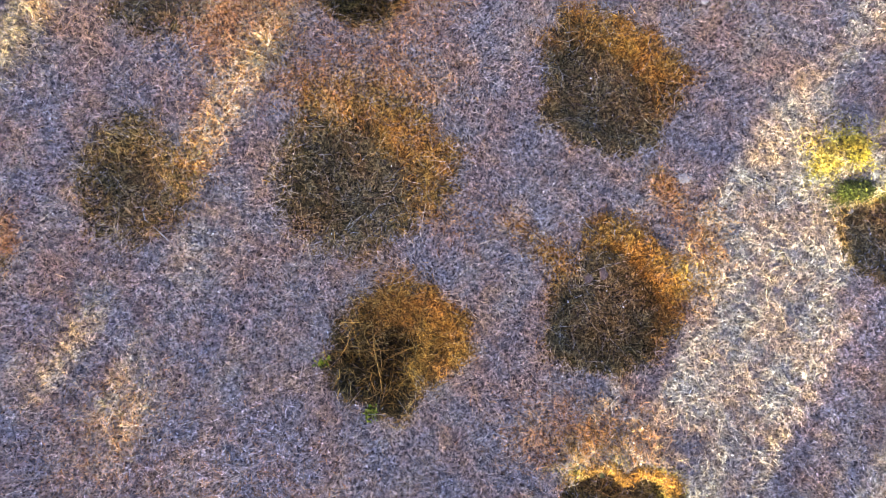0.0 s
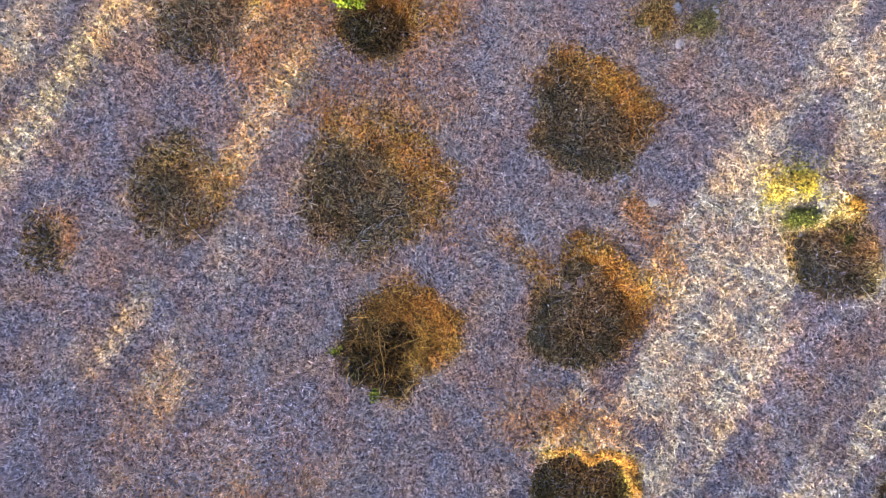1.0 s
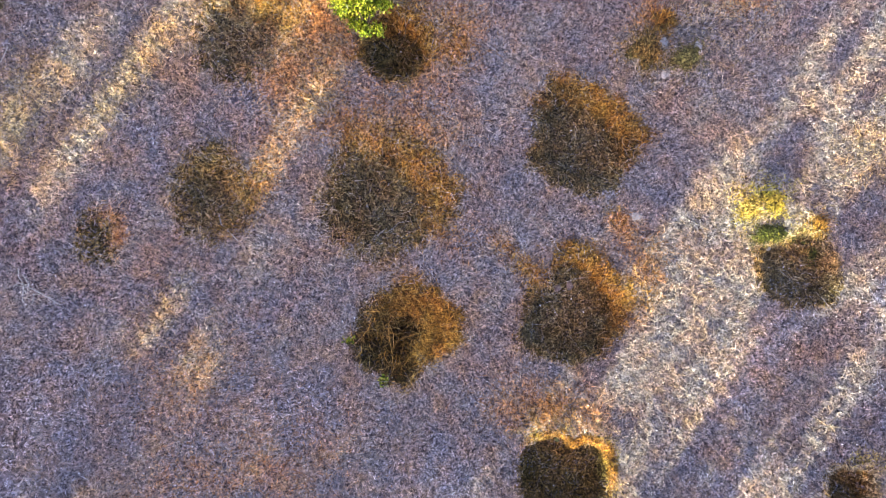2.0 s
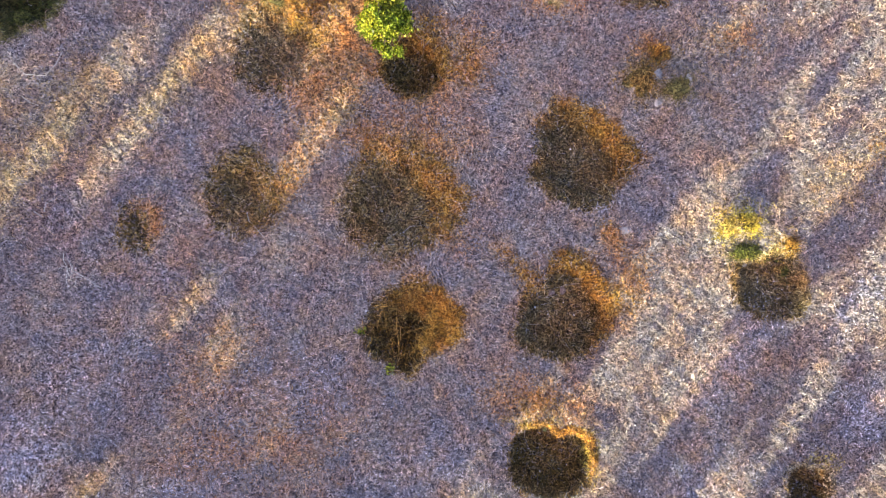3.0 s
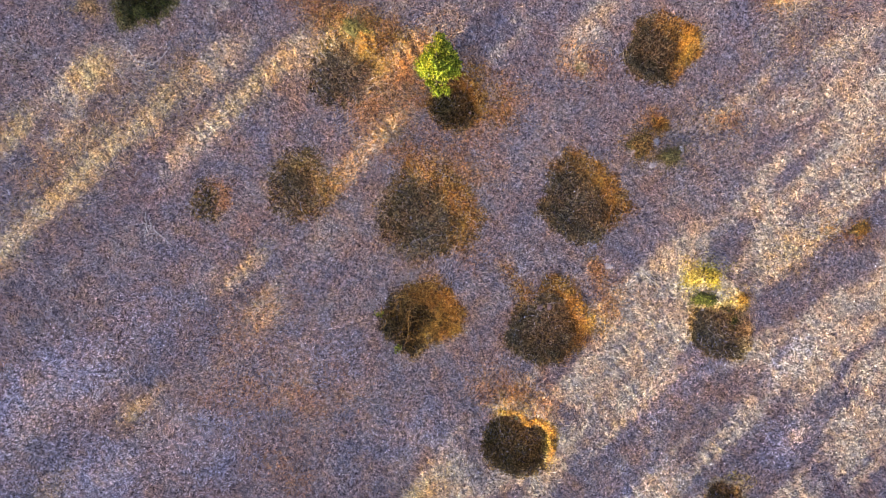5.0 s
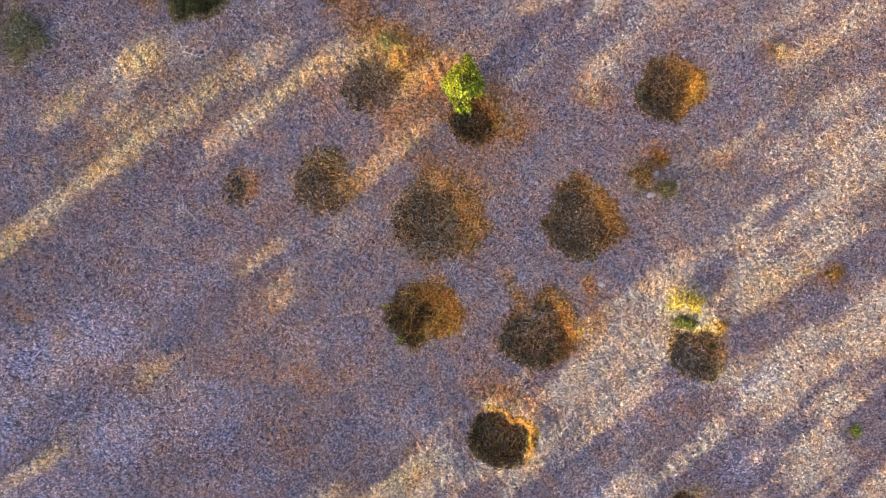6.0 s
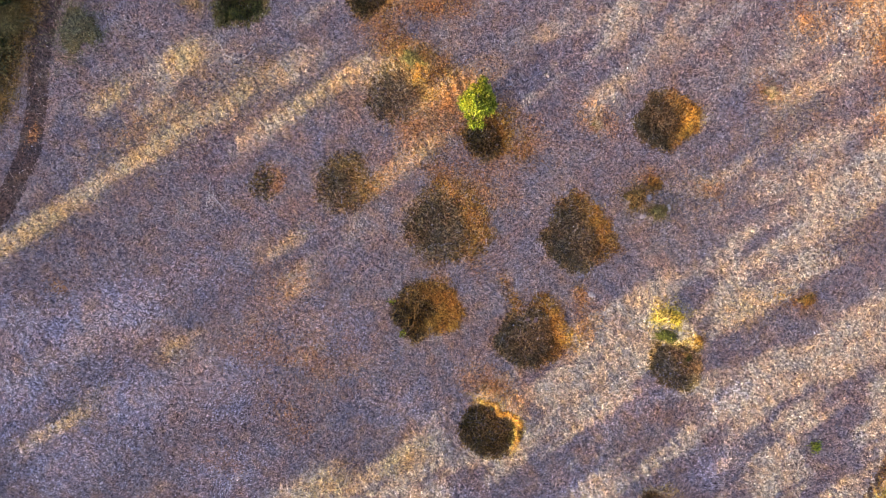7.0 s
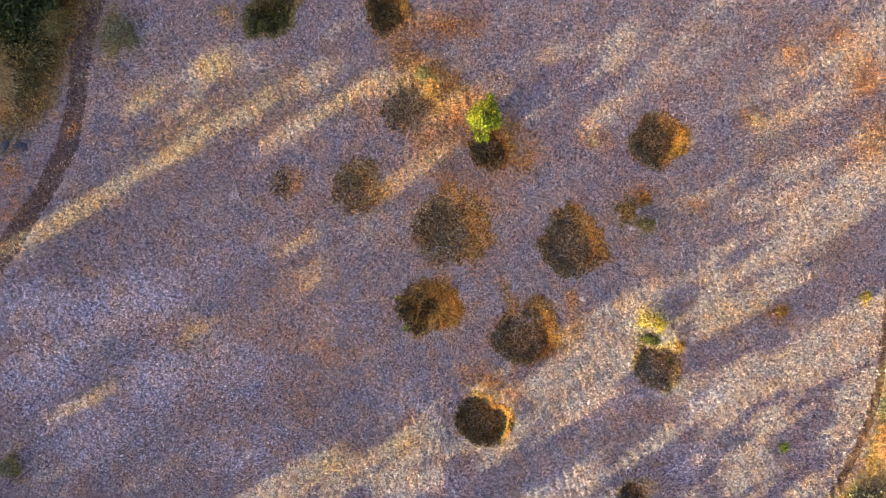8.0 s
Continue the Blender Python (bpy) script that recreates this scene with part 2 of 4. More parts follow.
PITS = {
    "broad": Pit(-0.96, 1.42, 1.12, 1.03, 0, 0.36, 0.42, 11, 1.3, soft=0.3),
    "side": Pit(-3.88, 1.28, 0.64, 0.80, 10, 0.24, 0.5, 12, 1.0, soft=0.45),
    "stony": Pit(2.36, -0.30, 0.86, 0.94, 8, 0.42, 0.2, 13, 0.9, 0.07, ((120, 0.12, 0.3), (85, -0.12, 0.15))),
    "oval": Pit(2.36, 2.62, 1.02, 0.88, -18, 0.4, 0.3, 14, 0.7),
    "brushy": Pit(-0.47, -0.86, 0.86, 0.80, 20, 0.95, 0.28, 15, 0.4, 0.08),
    "sharp": Pit(2.39, -3.04, 0.81, 0.7, 0, 0.5, 0.08, 16, 1.2, 0.035, ((80, 0.3, 0.2), (132, -0.14, 0.38), (42, -0.17, 0.36), (222, -0.08, 0.4), (318, -0.06, 0.4))),
    "lumpy": Pit(6.15, 0.66, 0.70, 0.76, 10, 0.27, 0.25, 17, 1.2, 0.06, ((100, 0.2, 0.2),)),
    "small": Pit(-5.74, 0.5, 0.42, 0.5, 0, 0.2, 0.6, 18, 0.6, soft=0.6),
    "mossy": Pit(-3.45, 4.12, 0.88, 0.95, 0, 0.28, 0.5, 19, 0.8, soft=0.4),
    "rooted": Pit(-0.9, 4.0, 0.68, 0.58, 10, 0.5, 0.3, 20, 0.5),
    "olive": Pit(-8.25, 4.62, 0.62, 0.82, -20, 0.45, 0.25, 21, 0.4),
    "far": Pit(-5.32, 6.15, 0.62, 0.66, 0, 0.5, 0.3, 22, 0.5),
    "bristly": Pit(3.17, 6.33, 0.78, 0.74, 20, 0.4, 0.3, 23, 0.6),
    "little": Pit(7.21, -3.02, 0.46, 0.44, 0, 0.4, 0.2, 24, 0.8),
}


def lie(x, y, grow=0.04, more=0.07):
    z = swell(x, y)
    for p in PITS.values():
        z = z - p.drop(x, y, grow, more)
    return z


def top(x, y):
    """The surface that things rest on: the ground, or the lining of a pit."""
    return lie(x, y, 0.0, 0.0) + 0.015


# ---- mesh helpers ----
def mesh_of(name, verts, faces, mat, smooth=False):
    """One mesh from arrays of places and of equal-sided faces."""
    verts, faces = np.asarray(verts, np.float32), np.asarray(faces, np.int32)
    me = bpy.data.meshes.new(name)
    n = faces.shape[1]
    me.vertices.add(len(verts)), me.loops.add(faces.size), me.polygons.add(len(faces))
    me.vertices.foreach_set("co", verts.ravel())
    me.loops.foreach_set("vertex_index", faces.ravel())
    me.polygons.foreach_set("loop_start", np.arange(0, faces.size, n, dtype=np.int32))
    me.polygons.foreach_set("use_smooth", np.full(len(faces), smooth))
    me.update(calc_edges=True)
    me.materials.append(mat)
    return me


def piece(name, me, parent=None, label="", kind=""):
    ob = new(name, me)
    if parent:
        ob.parent = parent
        ob.matrix_parent_inverse = parent.matrix_world.inverted()
    return tagged(ob, label, kind=kind)


def thing(name, x, y, z, label, category, group="", kind=""):
    ob = new(name)
    ob.empty_display_size = 0.2
    ob.location = (x, y, z)
    bpy.context.view_layer.update()
    return tagged(ob, label, category, group, kind)


def grid_faces(nu, nv, ring=False):
    i, j = np.meshgrid(np.arange(nu - (0 if ring else 1)), np.arange(nv - 1), indexing="ij")
    k = (i + 1) % nu
    return np.stack([i * nv + j, k * nv + j, k * nv + j + 1, i * nv + j + 1], -1).reshape(-1, 4)


def strands(x, y, z, heading, length, width, arch, tilt=0.0, bend=0.0):
    """Bent ribbons of two quads each; arrays, one value a strand."""
    n = len(x)
    t = np.array([-0.5, 0.0, 0.5])
    bow = np.array([0.0, 1.0, 0.0])
    dx, dy = np.cos(heading), np.sin(heading)
    cx = x[:, None] + dx[:, None] * t * length[:, None] - dy[:, None] * bow * (bend * length)[:, None]
    cy = y[:, None] + dy[:, None] * t * length[:, None] + dx[:, None] * bow * (bend * length)[:, None]
    cz = z[:, None] + bow * (arch * length)[:, None] + (t + 0.5) * (tilt * length)[:, None]
    w = width[:, None] * np.array([0.6, 1.0, 0.35]) / 2
    roll = np.random.default_rng(n).uniform(-0.7, 0.7, n)
    sx, sy, sz = -dy * np.cos(roll), dx * np.cos(roll), np.sin(roll)
    v = np.empty((n, 3, 2, 3), np.float32)
    for s, k in ((-1, 0), (1, 1)):
        v[:, :, k, 0] = cx + s * w * sx[:, None]
        v[:, :, k, 1] = cy + s * w * sy[:, None]
        v[:, :, k, 2] = cz + s * w * sz[:, None]
    f = np.array([[0, 2, 3, 1], [2, 4, 5, 3]])
    faces = (np.arange(n)[:, None, None] * 6 + f).reshape(-1, 4)
    return v.reshape(-1, 3), faces


def needles(x, y, z, heading, length, width, tilt):
    """Stiff tapering stalks: one thin triangle each."""
    n = len(x)
    dx, dy = np.cos(heading) * length / 2, np.sin(heading) * length / 2
    roll = np.random.default_rng(n).uniform(-0.9, 0.9, n)
    sx, sy, sz = -np.sin(heading) * np.cos(roll) * width / 2, np.cos(heading) * np.cos(roll) * width / 2, np.sin(roll) * width / 2
    v = np.empty((n, 3, 3), np.float32)
    for k, (e, w) in enumerate(((-1, -1), (-1, 1), (1, 0))):
        v[:, k, 0], v[:, k, 1], v[:, k, 2] = x + e * dx + w * sx, y + e * dy + w * sy, z + (tilt * length if e > 0 else 0) + w * sz
    return v.reshape(-1, 3), np.arange(3 * n).reshape(n, 3)


def leaves(x, y, z, size, r):
    """Small pointed leaves turned every way: one quad each."""
    n = len(x)
    a = r.normal(size=(n, 3))
    a /= np.linalg.norm(a, axis=1)[:, None]
    b = np.cross(a, r.normal(size=(n, 3)))
    b /= np.linalg.norm(b, axis=1)[:, None]
    c = np.stack([x, y, z], 1)
    s = size[:, None]
    v = np.stack([c - a * s, c + b * s * 0.5, c + a * s, c - b * s * 0.5], 1)
    return v.reshape(-1, 3), np.arange(4 * n).reshape(n, 4)


def tube(points, radii, sides=6):
    """A tapered limb along a line of places."""
    points = [Vector(p) for p in points]
    v = []
    for i, p in enumerate(points):
        d = (points[min(i + 1, len(points) - 1)] - points[max(i - 1, 0)]).normalized()
        a = d.orthogonal().normalized()
        b = d.cross(a)
        v += [p + radii[i] * (math.cos(k * math.tau / sides) * a + math.sin(k * math.tau / sides) * b) for k in range(sides)]
    f = [[i * sides + k, i * sides + (k + 1) % sides, (i + 1) * sides + (k + 1) % sides, (i + 1) * sides + k] for i in range(len(points) - 1) for k in range(sides)]
    return np.array([tuple(q) for q in v]), np.array(f)


def join(shapes):
    vs, fs, n = [], [], 0
    for v, f in shapes:
        vs.append(v), fs.append(f + n)
        n += len(v)
    return np.concatenate(vs), np.concatenate(fs)


def boulder(name, x, y, z, sx, sy, sz, mat, seed, label, category="stone", group="", parent=None):
    bm = bmesh.new()
    bmesh.ops.create_icosphere(bm, subdivisions=3, radius=1)
    off = Vector((seed * 3.1, seed * 1.7, seed * 0.9))
    for v in bm.verts:
        d = 1 + 0.28 * noise.noise(v.co * 1.3 + off) + 0.12 * noise.noise(v.co * 3.7 + off)
        v.co = Vector((v.co.x * sx * d, v.co.y * sy * d, v.co.z * sz * d))
    me = bpy.data.meshes.new(name)
    bm.to_mesh(me), bm.free()
    me.materials.append(mat)
    ob = new(name, me)
    ob.matrix_world = pose(x, y, z + sz * 0.35, 0, 0, seed * 47)
    return tagged(ob, label, category, group)


# ---- ground ----
def spread(lo, hi, step, reach):
    core = np.arange(lo, hi + step / 2, step)
    out = [step]
    while sum(out) < reach:
        out.append(out[-1] * 1.35)
    out = np.cumsum(out)
    return np.concatenate([(lo - out)[::-1], core, hi + out])


gx, gy = spread(-15.5, 14.0, 0.095, 900), spread(-12.0, 13.0, 0.095, 900)
X, Y = np.meshgrid(gx, gy, indexing="ij")
ground = new("ground", mesh_of("ground", np.stack([X, Y, lie(X, Y)], -1).reshape(-1, 3), grid_faces(len(gx), len(gy)), M_GROUND, True))
tagged(ground, "flat field of matted dry purplish-brown grass", "ground", kind="structure")


# ---- paths ----
def path(name, line, half, label, mat):
    pts = [Vector((*p, 0)) for p in line]
    fine = []
    for i in range(len(pts) - 1):
        a, b = pts[i], pts[i + 1]
        fine += [a.lerp(b, k / 12) for k in range(12)]
    fine.append(pts[-1])
    for _ in range(10):
        fine = [fine[0]] + [(fine[i - 1] + 2 * fine[i] + fine[i + 1]) / 4 for i in range(1, len(fine) - 1)] + [fine[-1]]
    v = []
    for i, p in enumerate(fine):
        d = (fine[min(i + 1, len(fine) - 1)] - fine[max(i - 1, 0)]).normalized()
        side = Vector((d.y, -d.x, 0))
        for k in range(9):
            s = (k - 4) / 4
            w = half * (1 + 0.3 * noise.noise(p * 1.1 + Vector((9 * (s > 0), 0, 0))))
            q = p + side * s * w
            v.append((q.x, q.y, float(lie(np.float64(q.x), np.float64(q.y))) + 0.03 - 0.015 * (1 - s * s) - 0.04 * (abs(s) > 0.9)))
    ob = new(name, mesh_of(name, v, grid_faces(len(fine), 9), mat, True))
    return tagged(ob, label, "path", kind="structure")


FOOTPATH = [(-13.5, 8.5), (-13.2, 5.0), (-13.0, 2.75), (-12.8, 1.72), (-12.5, 0.6), (-12.12, -0.45), (-11.9, -1.5), (-11.92, -3.0), (-12.06, -4.3), (-12.3, -6.2), (-13.2, -9.5)]
NARROW = [(10.3, 7.4), (11.05, 5.5), (11.57, 4.26), (12.06, 2.9), (12.22, 2.05), (12.3, 1.19), (12.32, 0.1), (12.26, -0.6), (12.0, -2.5)]
path("footpath", FOOTPATH, 0.33, "trodden dark brown earth footpath across the field", M_PATH)
path("narrow_path", NARROW, 0.14, "narrow worn brown earth path below a bank", M_TRACK)


def from_line(x, y, line):
    d = np.full(len(x), 1e9)
    for (ax, ay), (bx, by) in zip(line, line[1:]):
        t = np.clip(((x - ax) * (bx - ax) + (y - ay) * (by - ay)) / ((bx - ax) ** 2 + (by - ay) ** 2), 0, 1)
        d = np.minimum(d, np.hypot(x - ax - t * (bx - ax), y - ay - t * (by - ay)))
    return d


# ---- pits ----
def dig(key, label, rim_mat, rim_count, litter_count, rim_bias=1.0, wall_mat=None, floor_mat=None, wall_label="ochre earth wall of the pit, warmed as sunlit", face=SUN_TURN, litter_mat=None, thatch_shade=1.0):
    wall_mat, floor_mat = wall_mat or M_WALL, floor_mat or M_FLOOR
    p = PITS[key]
    r = np.random.default_rng(p.seed)
    litter_count = int(litter_count * 1.6)
    ob = thing("pit", p.x, p.y, float(swell(np.float64(p.x), np.float64(p.y))) - p.depth, label, "pit", "pits in the field")
    inner = 1 - min(0.75, p.wall * 1.1)
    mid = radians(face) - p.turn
    # ochre only on the sun-facing wall: earth colour with sunlight's warmth mixed in
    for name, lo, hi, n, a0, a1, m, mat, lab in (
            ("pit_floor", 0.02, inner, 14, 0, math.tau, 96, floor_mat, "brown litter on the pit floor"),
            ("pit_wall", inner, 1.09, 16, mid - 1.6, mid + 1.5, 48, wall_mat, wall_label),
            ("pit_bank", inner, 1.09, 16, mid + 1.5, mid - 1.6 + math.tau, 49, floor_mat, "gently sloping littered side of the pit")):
        full = a1 - a0 > 6
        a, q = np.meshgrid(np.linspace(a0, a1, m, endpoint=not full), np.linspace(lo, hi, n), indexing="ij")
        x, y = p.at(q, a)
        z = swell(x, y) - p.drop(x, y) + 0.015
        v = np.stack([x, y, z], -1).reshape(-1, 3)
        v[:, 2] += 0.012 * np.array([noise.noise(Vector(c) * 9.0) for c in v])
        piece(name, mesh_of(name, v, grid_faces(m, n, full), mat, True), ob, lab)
    # loose stalks on the floor
    a, q = r.uniform(0, math.tau, litter_count), np.sqrt(r.uniform(0, 1.0, litter_count)) * (1 + 0.3 * p.soft * r.normal(0, 1, litter_count))
    x, y = p.at(q, a)
    v, f = strands(x, y, top(x, y) + 0.006, r.uniform(0, math.tau, litter_count), 0.04 + 0.3 * r.beta(1.3, 4.0, litter_count), r.uniform(0.005, 0.011, litter_count), r.uniform(0.0, 0.2, litter_count), np.abs(r.normal(0, 0.12, litter_count)), r.uniform(-0.25, 0.25, litter_count))
    piece("litter", mesh_of("litter", v, f, litter_mat or M_LITTER), ob, "brown fallen stalks", "stuff")
    # dark clumps on the floor, and a broken band painting shadow under the edge
    n = int(2600 * thatch_shade * p.rx * p.ry)
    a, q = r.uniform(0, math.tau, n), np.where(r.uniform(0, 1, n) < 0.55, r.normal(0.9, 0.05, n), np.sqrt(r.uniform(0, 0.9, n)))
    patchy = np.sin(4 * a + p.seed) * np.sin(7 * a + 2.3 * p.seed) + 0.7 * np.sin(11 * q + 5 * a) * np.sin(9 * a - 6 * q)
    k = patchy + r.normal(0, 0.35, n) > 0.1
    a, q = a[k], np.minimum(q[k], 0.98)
    n = len(a)
    x, y = p.at(q, a)
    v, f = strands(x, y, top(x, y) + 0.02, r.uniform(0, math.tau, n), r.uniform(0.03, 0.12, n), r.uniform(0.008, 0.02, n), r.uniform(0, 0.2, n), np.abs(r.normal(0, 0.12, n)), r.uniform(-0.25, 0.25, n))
    piece("thatch_shade", mesh_of("thatch_shade", v, f, M_PEATSHADE), ob, "dark strands on the floor and as shadow under the edge", "stuff")
    # growth on wall and over rim, thickest facing the light, partly painting its warmth
    n = rim_count
    n = int(n * 2.4)
    a = r.vonmises(radians(face) - p.turn, rim_bias * 2.4, n)
    thick = 0.5 + 0.5 * np.sin(5 * a + p.seed) * np.sin(3.3 * a + 2.0 * p.seed)
    a = a[r.uniform(0, 1, n) < 0.3 + 0.7 * thick]
    n = len(a)
    q = 1.02 - p.wall * 0.9 * r.normal(0.3, 0.42, n)
    x, y = p.at(q, a)
    h = r.uniform(0, math.tau, n)
    v, f = strands(x, y, top(x, y) + 0.01, h, 0.04 + 0.24 * r.beta(1.4, 3.2, n), r.uniform(0.004, 0.009, n), r.uniform(0.02, 0.3, n), r.uniform(-0.1, 0.25, n), r.uniform(-0.3, 0.3, n))
    piece("rim_growth", mesh_of("rim_growth", v, f, rim_mat), ob, "ochre dry bracken on the rim", "stuff")
    return ob


dig("broad", "broad shallow pit with ochre bracken on its rim", M_OCHRE, 6000, 5000, 1.3, face=40, thatch_shade=0.6)
dig("side", "shallow round pit beside a sunlit strip of grass", M_BROWN, 3200, 2600, 0.6, thatch_shade=1.4)
dig("stony", "steep pit with two pinkish stones at its wall", M_OCHRE, 4000, 3600, 1.4)
dig("oval", "oval pit with brown litter and ochre rim", M_OCHRE, 4200, 4200, 1.2)
dig("brushy", "deep pit filled with tangled dry ochre brush", M_OCHRE, 2200, 350, 1.6, None, M_EARTHSHADE, face=30, litter_mat=M_BROWN, thatch_shade=2.6)
# the sharp pit's wall carries its undercut shadow in the colour
dig("sharp", "deep sharp-edged pit with a sunlit yellow rim", M_OCHRE, 3600, 2600, 1.6, M_EARTHSHADE, None, "dark brown earth wall, darkened as undercut shadow", litter_mat=M_BROWN, thatch_shade=1.0)
dig("lumpy", "brown pit between sunlit mossy heaps", M_TAWNY, 700, 2600, 1.0, M_FLOOR, None, "straw-covered wall of the pit")
dig("small", "small shallow pit with brown litter", M_RUST, 500, 1000, 1.2, face=20, litter_mat=M_BROWN, thatch_shade=0.8)
dig("mossy", "shallow pit with olive tufts along its edge", M_OCHRE, 3000, 2600, 1.4)
dig("rooted", "dark pit at the foot of a green sapling", M_OCHRE, 3200, 1500, 0.6, litter_mat=M_BROWN, thatch_shade=2.0)
dig("olive", "dark olive hollow overgrown with moss", M_OLIVE, 3000, 1800, 0.2, M_MOUND, M_MOUND, "mossy olive side of the hollow", litter_mat=M_MOSS, thatch_shade=2.4)
dig("far", "dark pit with an ochre rim near the field's edge", M_OCHRE, 1800, 1300, 1.2, litter_mat=M_BROWN, thatch_shade=2.2)
dig("bristly", "pit crossed by dry stalks with a bright ochre side", M_OCHRE, 3500, 2000, 1.8, face=22)
dig("little", "little dark pit with a pale grassy rim", M_TAWNY, 600, 900, 0.6)


# ---- sapling ----
def sapling(x, y):
    """A slender stem whose limbs carry a close, rounded crown that ends in a point."""
    r = np.random.default_rng(31)
    z = float(top(np.float64(x), np.float64(y)))
    ob = thing("sapling", x, y, z, "young bright green leafy sapling growing beside a pit", "tree")
    stem = [(x + 0.02 * math.sin(2 * i) - 0.015 * i, y + 0.05 * i, z - 0.05 + 0.19 * i) for i in range(8)]
    piece("trunk", mesh_of("trunk", *tube(stem, [0.035 - 0.004 * i for i in range(8)], 7), M_BARK, True), ob)
    for i in range(58):
        a, q, h = r.uniform(0, math.tau), math.sqrt(r.uniform(0.03, 1.2)), r.uniform(0.35, 1.3)
        slim = 1.0 if h < 0.95 else 1.0 - 0.9 * (h - 0.95)
        s = Vector(stem[min(7, max(1, int(h / 0.19) - 1))])
        px, py = 0.39 * q * slim * math.cos(a), 0.48 * q * slim * math.sin(a)
        if i > 51:
            px, py, h = r.normal(-0.12, 0.05), 0.5 + 0.035 * (i - 51), 0.7
        tip = Vector((x - 0.03 + px, y + 0.22 + py, z + h * (1 - 0.25 * q * q)))
        limb = piece("limb", mesh_of("limb", *tube([s, s.lerp(tip, 0.5) + Vector((0, 0, 0.03)), tip], [0.012, 0.008, 0.003], 5), M_BARK, True), ob)
        n = 240 if i <= 51 else 90
        c = np.array(tip) + r.normal(0, 1, (n, 3)) * np.array((0.058, 0.058, 0.045)) * (r.uniform(0.7, 1.25) if i <= 51 else 0.6)
        piece("leaf_clump", mesh_of("leaf_clump", *leaves(c[:, 0], c[:, 1], c[:, 2], r.uniform(0.016, 0.04, n), r), M_LEAF), limb, "bright yellow-green leaves", "stuff")
    return ob


sapling(-1.4, 4.3)

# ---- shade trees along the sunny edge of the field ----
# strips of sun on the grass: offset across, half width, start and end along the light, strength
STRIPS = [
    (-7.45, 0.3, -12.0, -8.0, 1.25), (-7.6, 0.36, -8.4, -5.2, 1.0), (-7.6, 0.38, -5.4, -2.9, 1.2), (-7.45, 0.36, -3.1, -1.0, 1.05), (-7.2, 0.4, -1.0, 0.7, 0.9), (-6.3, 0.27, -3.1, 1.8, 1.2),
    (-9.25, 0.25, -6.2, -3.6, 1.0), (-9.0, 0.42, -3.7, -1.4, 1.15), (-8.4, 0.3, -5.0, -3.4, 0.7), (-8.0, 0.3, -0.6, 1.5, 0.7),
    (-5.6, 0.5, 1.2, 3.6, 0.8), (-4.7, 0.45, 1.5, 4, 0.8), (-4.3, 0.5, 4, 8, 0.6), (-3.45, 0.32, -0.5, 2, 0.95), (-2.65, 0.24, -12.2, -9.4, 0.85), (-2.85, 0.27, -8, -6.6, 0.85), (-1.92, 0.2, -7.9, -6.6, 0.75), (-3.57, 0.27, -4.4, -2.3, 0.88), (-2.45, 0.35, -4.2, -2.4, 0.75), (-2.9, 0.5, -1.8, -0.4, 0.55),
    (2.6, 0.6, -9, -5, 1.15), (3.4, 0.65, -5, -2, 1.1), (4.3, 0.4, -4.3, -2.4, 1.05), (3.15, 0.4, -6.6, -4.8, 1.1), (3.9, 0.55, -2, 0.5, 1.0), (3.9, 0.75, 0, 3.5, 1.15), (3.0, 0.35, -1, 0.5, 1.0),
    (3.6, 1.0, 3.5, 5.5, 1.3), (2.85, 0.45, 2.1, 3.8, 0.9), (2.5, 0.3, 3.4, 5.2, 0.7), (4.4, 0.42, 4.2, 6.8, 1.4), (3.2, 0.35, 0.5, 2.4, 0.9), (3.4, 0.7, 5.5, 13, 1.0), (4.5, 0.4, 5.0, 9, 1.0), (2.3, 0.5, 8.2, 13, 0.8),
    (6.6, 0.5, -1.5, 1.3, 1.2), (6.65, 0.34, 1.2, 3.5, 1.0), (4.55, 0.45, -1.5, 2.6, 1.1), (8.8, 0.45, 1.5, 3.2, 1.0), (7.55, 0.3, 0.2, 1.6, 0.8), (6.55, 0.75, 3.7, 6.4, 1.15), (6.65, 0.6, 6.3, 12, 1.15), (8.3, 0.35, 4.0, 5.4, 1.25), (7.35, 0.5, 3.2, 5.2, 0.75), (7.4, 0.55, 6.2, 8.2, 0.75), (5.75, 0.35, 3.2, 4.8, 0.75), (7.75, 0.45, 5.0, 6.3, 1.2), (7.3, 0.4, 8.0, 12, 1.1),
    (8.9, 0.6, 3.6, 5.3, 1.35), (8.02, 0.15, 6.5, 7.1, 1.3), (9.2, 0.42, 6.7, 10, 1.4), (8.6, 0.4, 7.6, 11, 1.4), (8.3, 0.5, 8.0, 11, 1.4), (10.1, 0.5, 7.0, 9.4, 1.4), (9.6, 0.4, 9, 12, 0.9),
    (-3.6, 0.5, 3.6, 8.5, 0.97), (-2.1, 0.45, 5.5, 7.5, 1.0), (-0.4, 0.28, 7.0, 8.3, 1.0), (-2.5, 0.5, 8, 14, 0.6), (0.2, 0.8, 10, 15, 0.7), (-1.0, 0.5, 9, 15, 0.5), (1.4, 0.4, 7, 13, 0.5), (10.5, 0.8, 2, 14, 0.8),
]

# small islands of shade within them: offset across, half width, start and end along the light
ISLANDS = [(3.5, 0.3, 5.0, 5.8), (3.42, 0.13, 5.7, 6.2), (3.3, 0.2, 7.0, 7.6)]


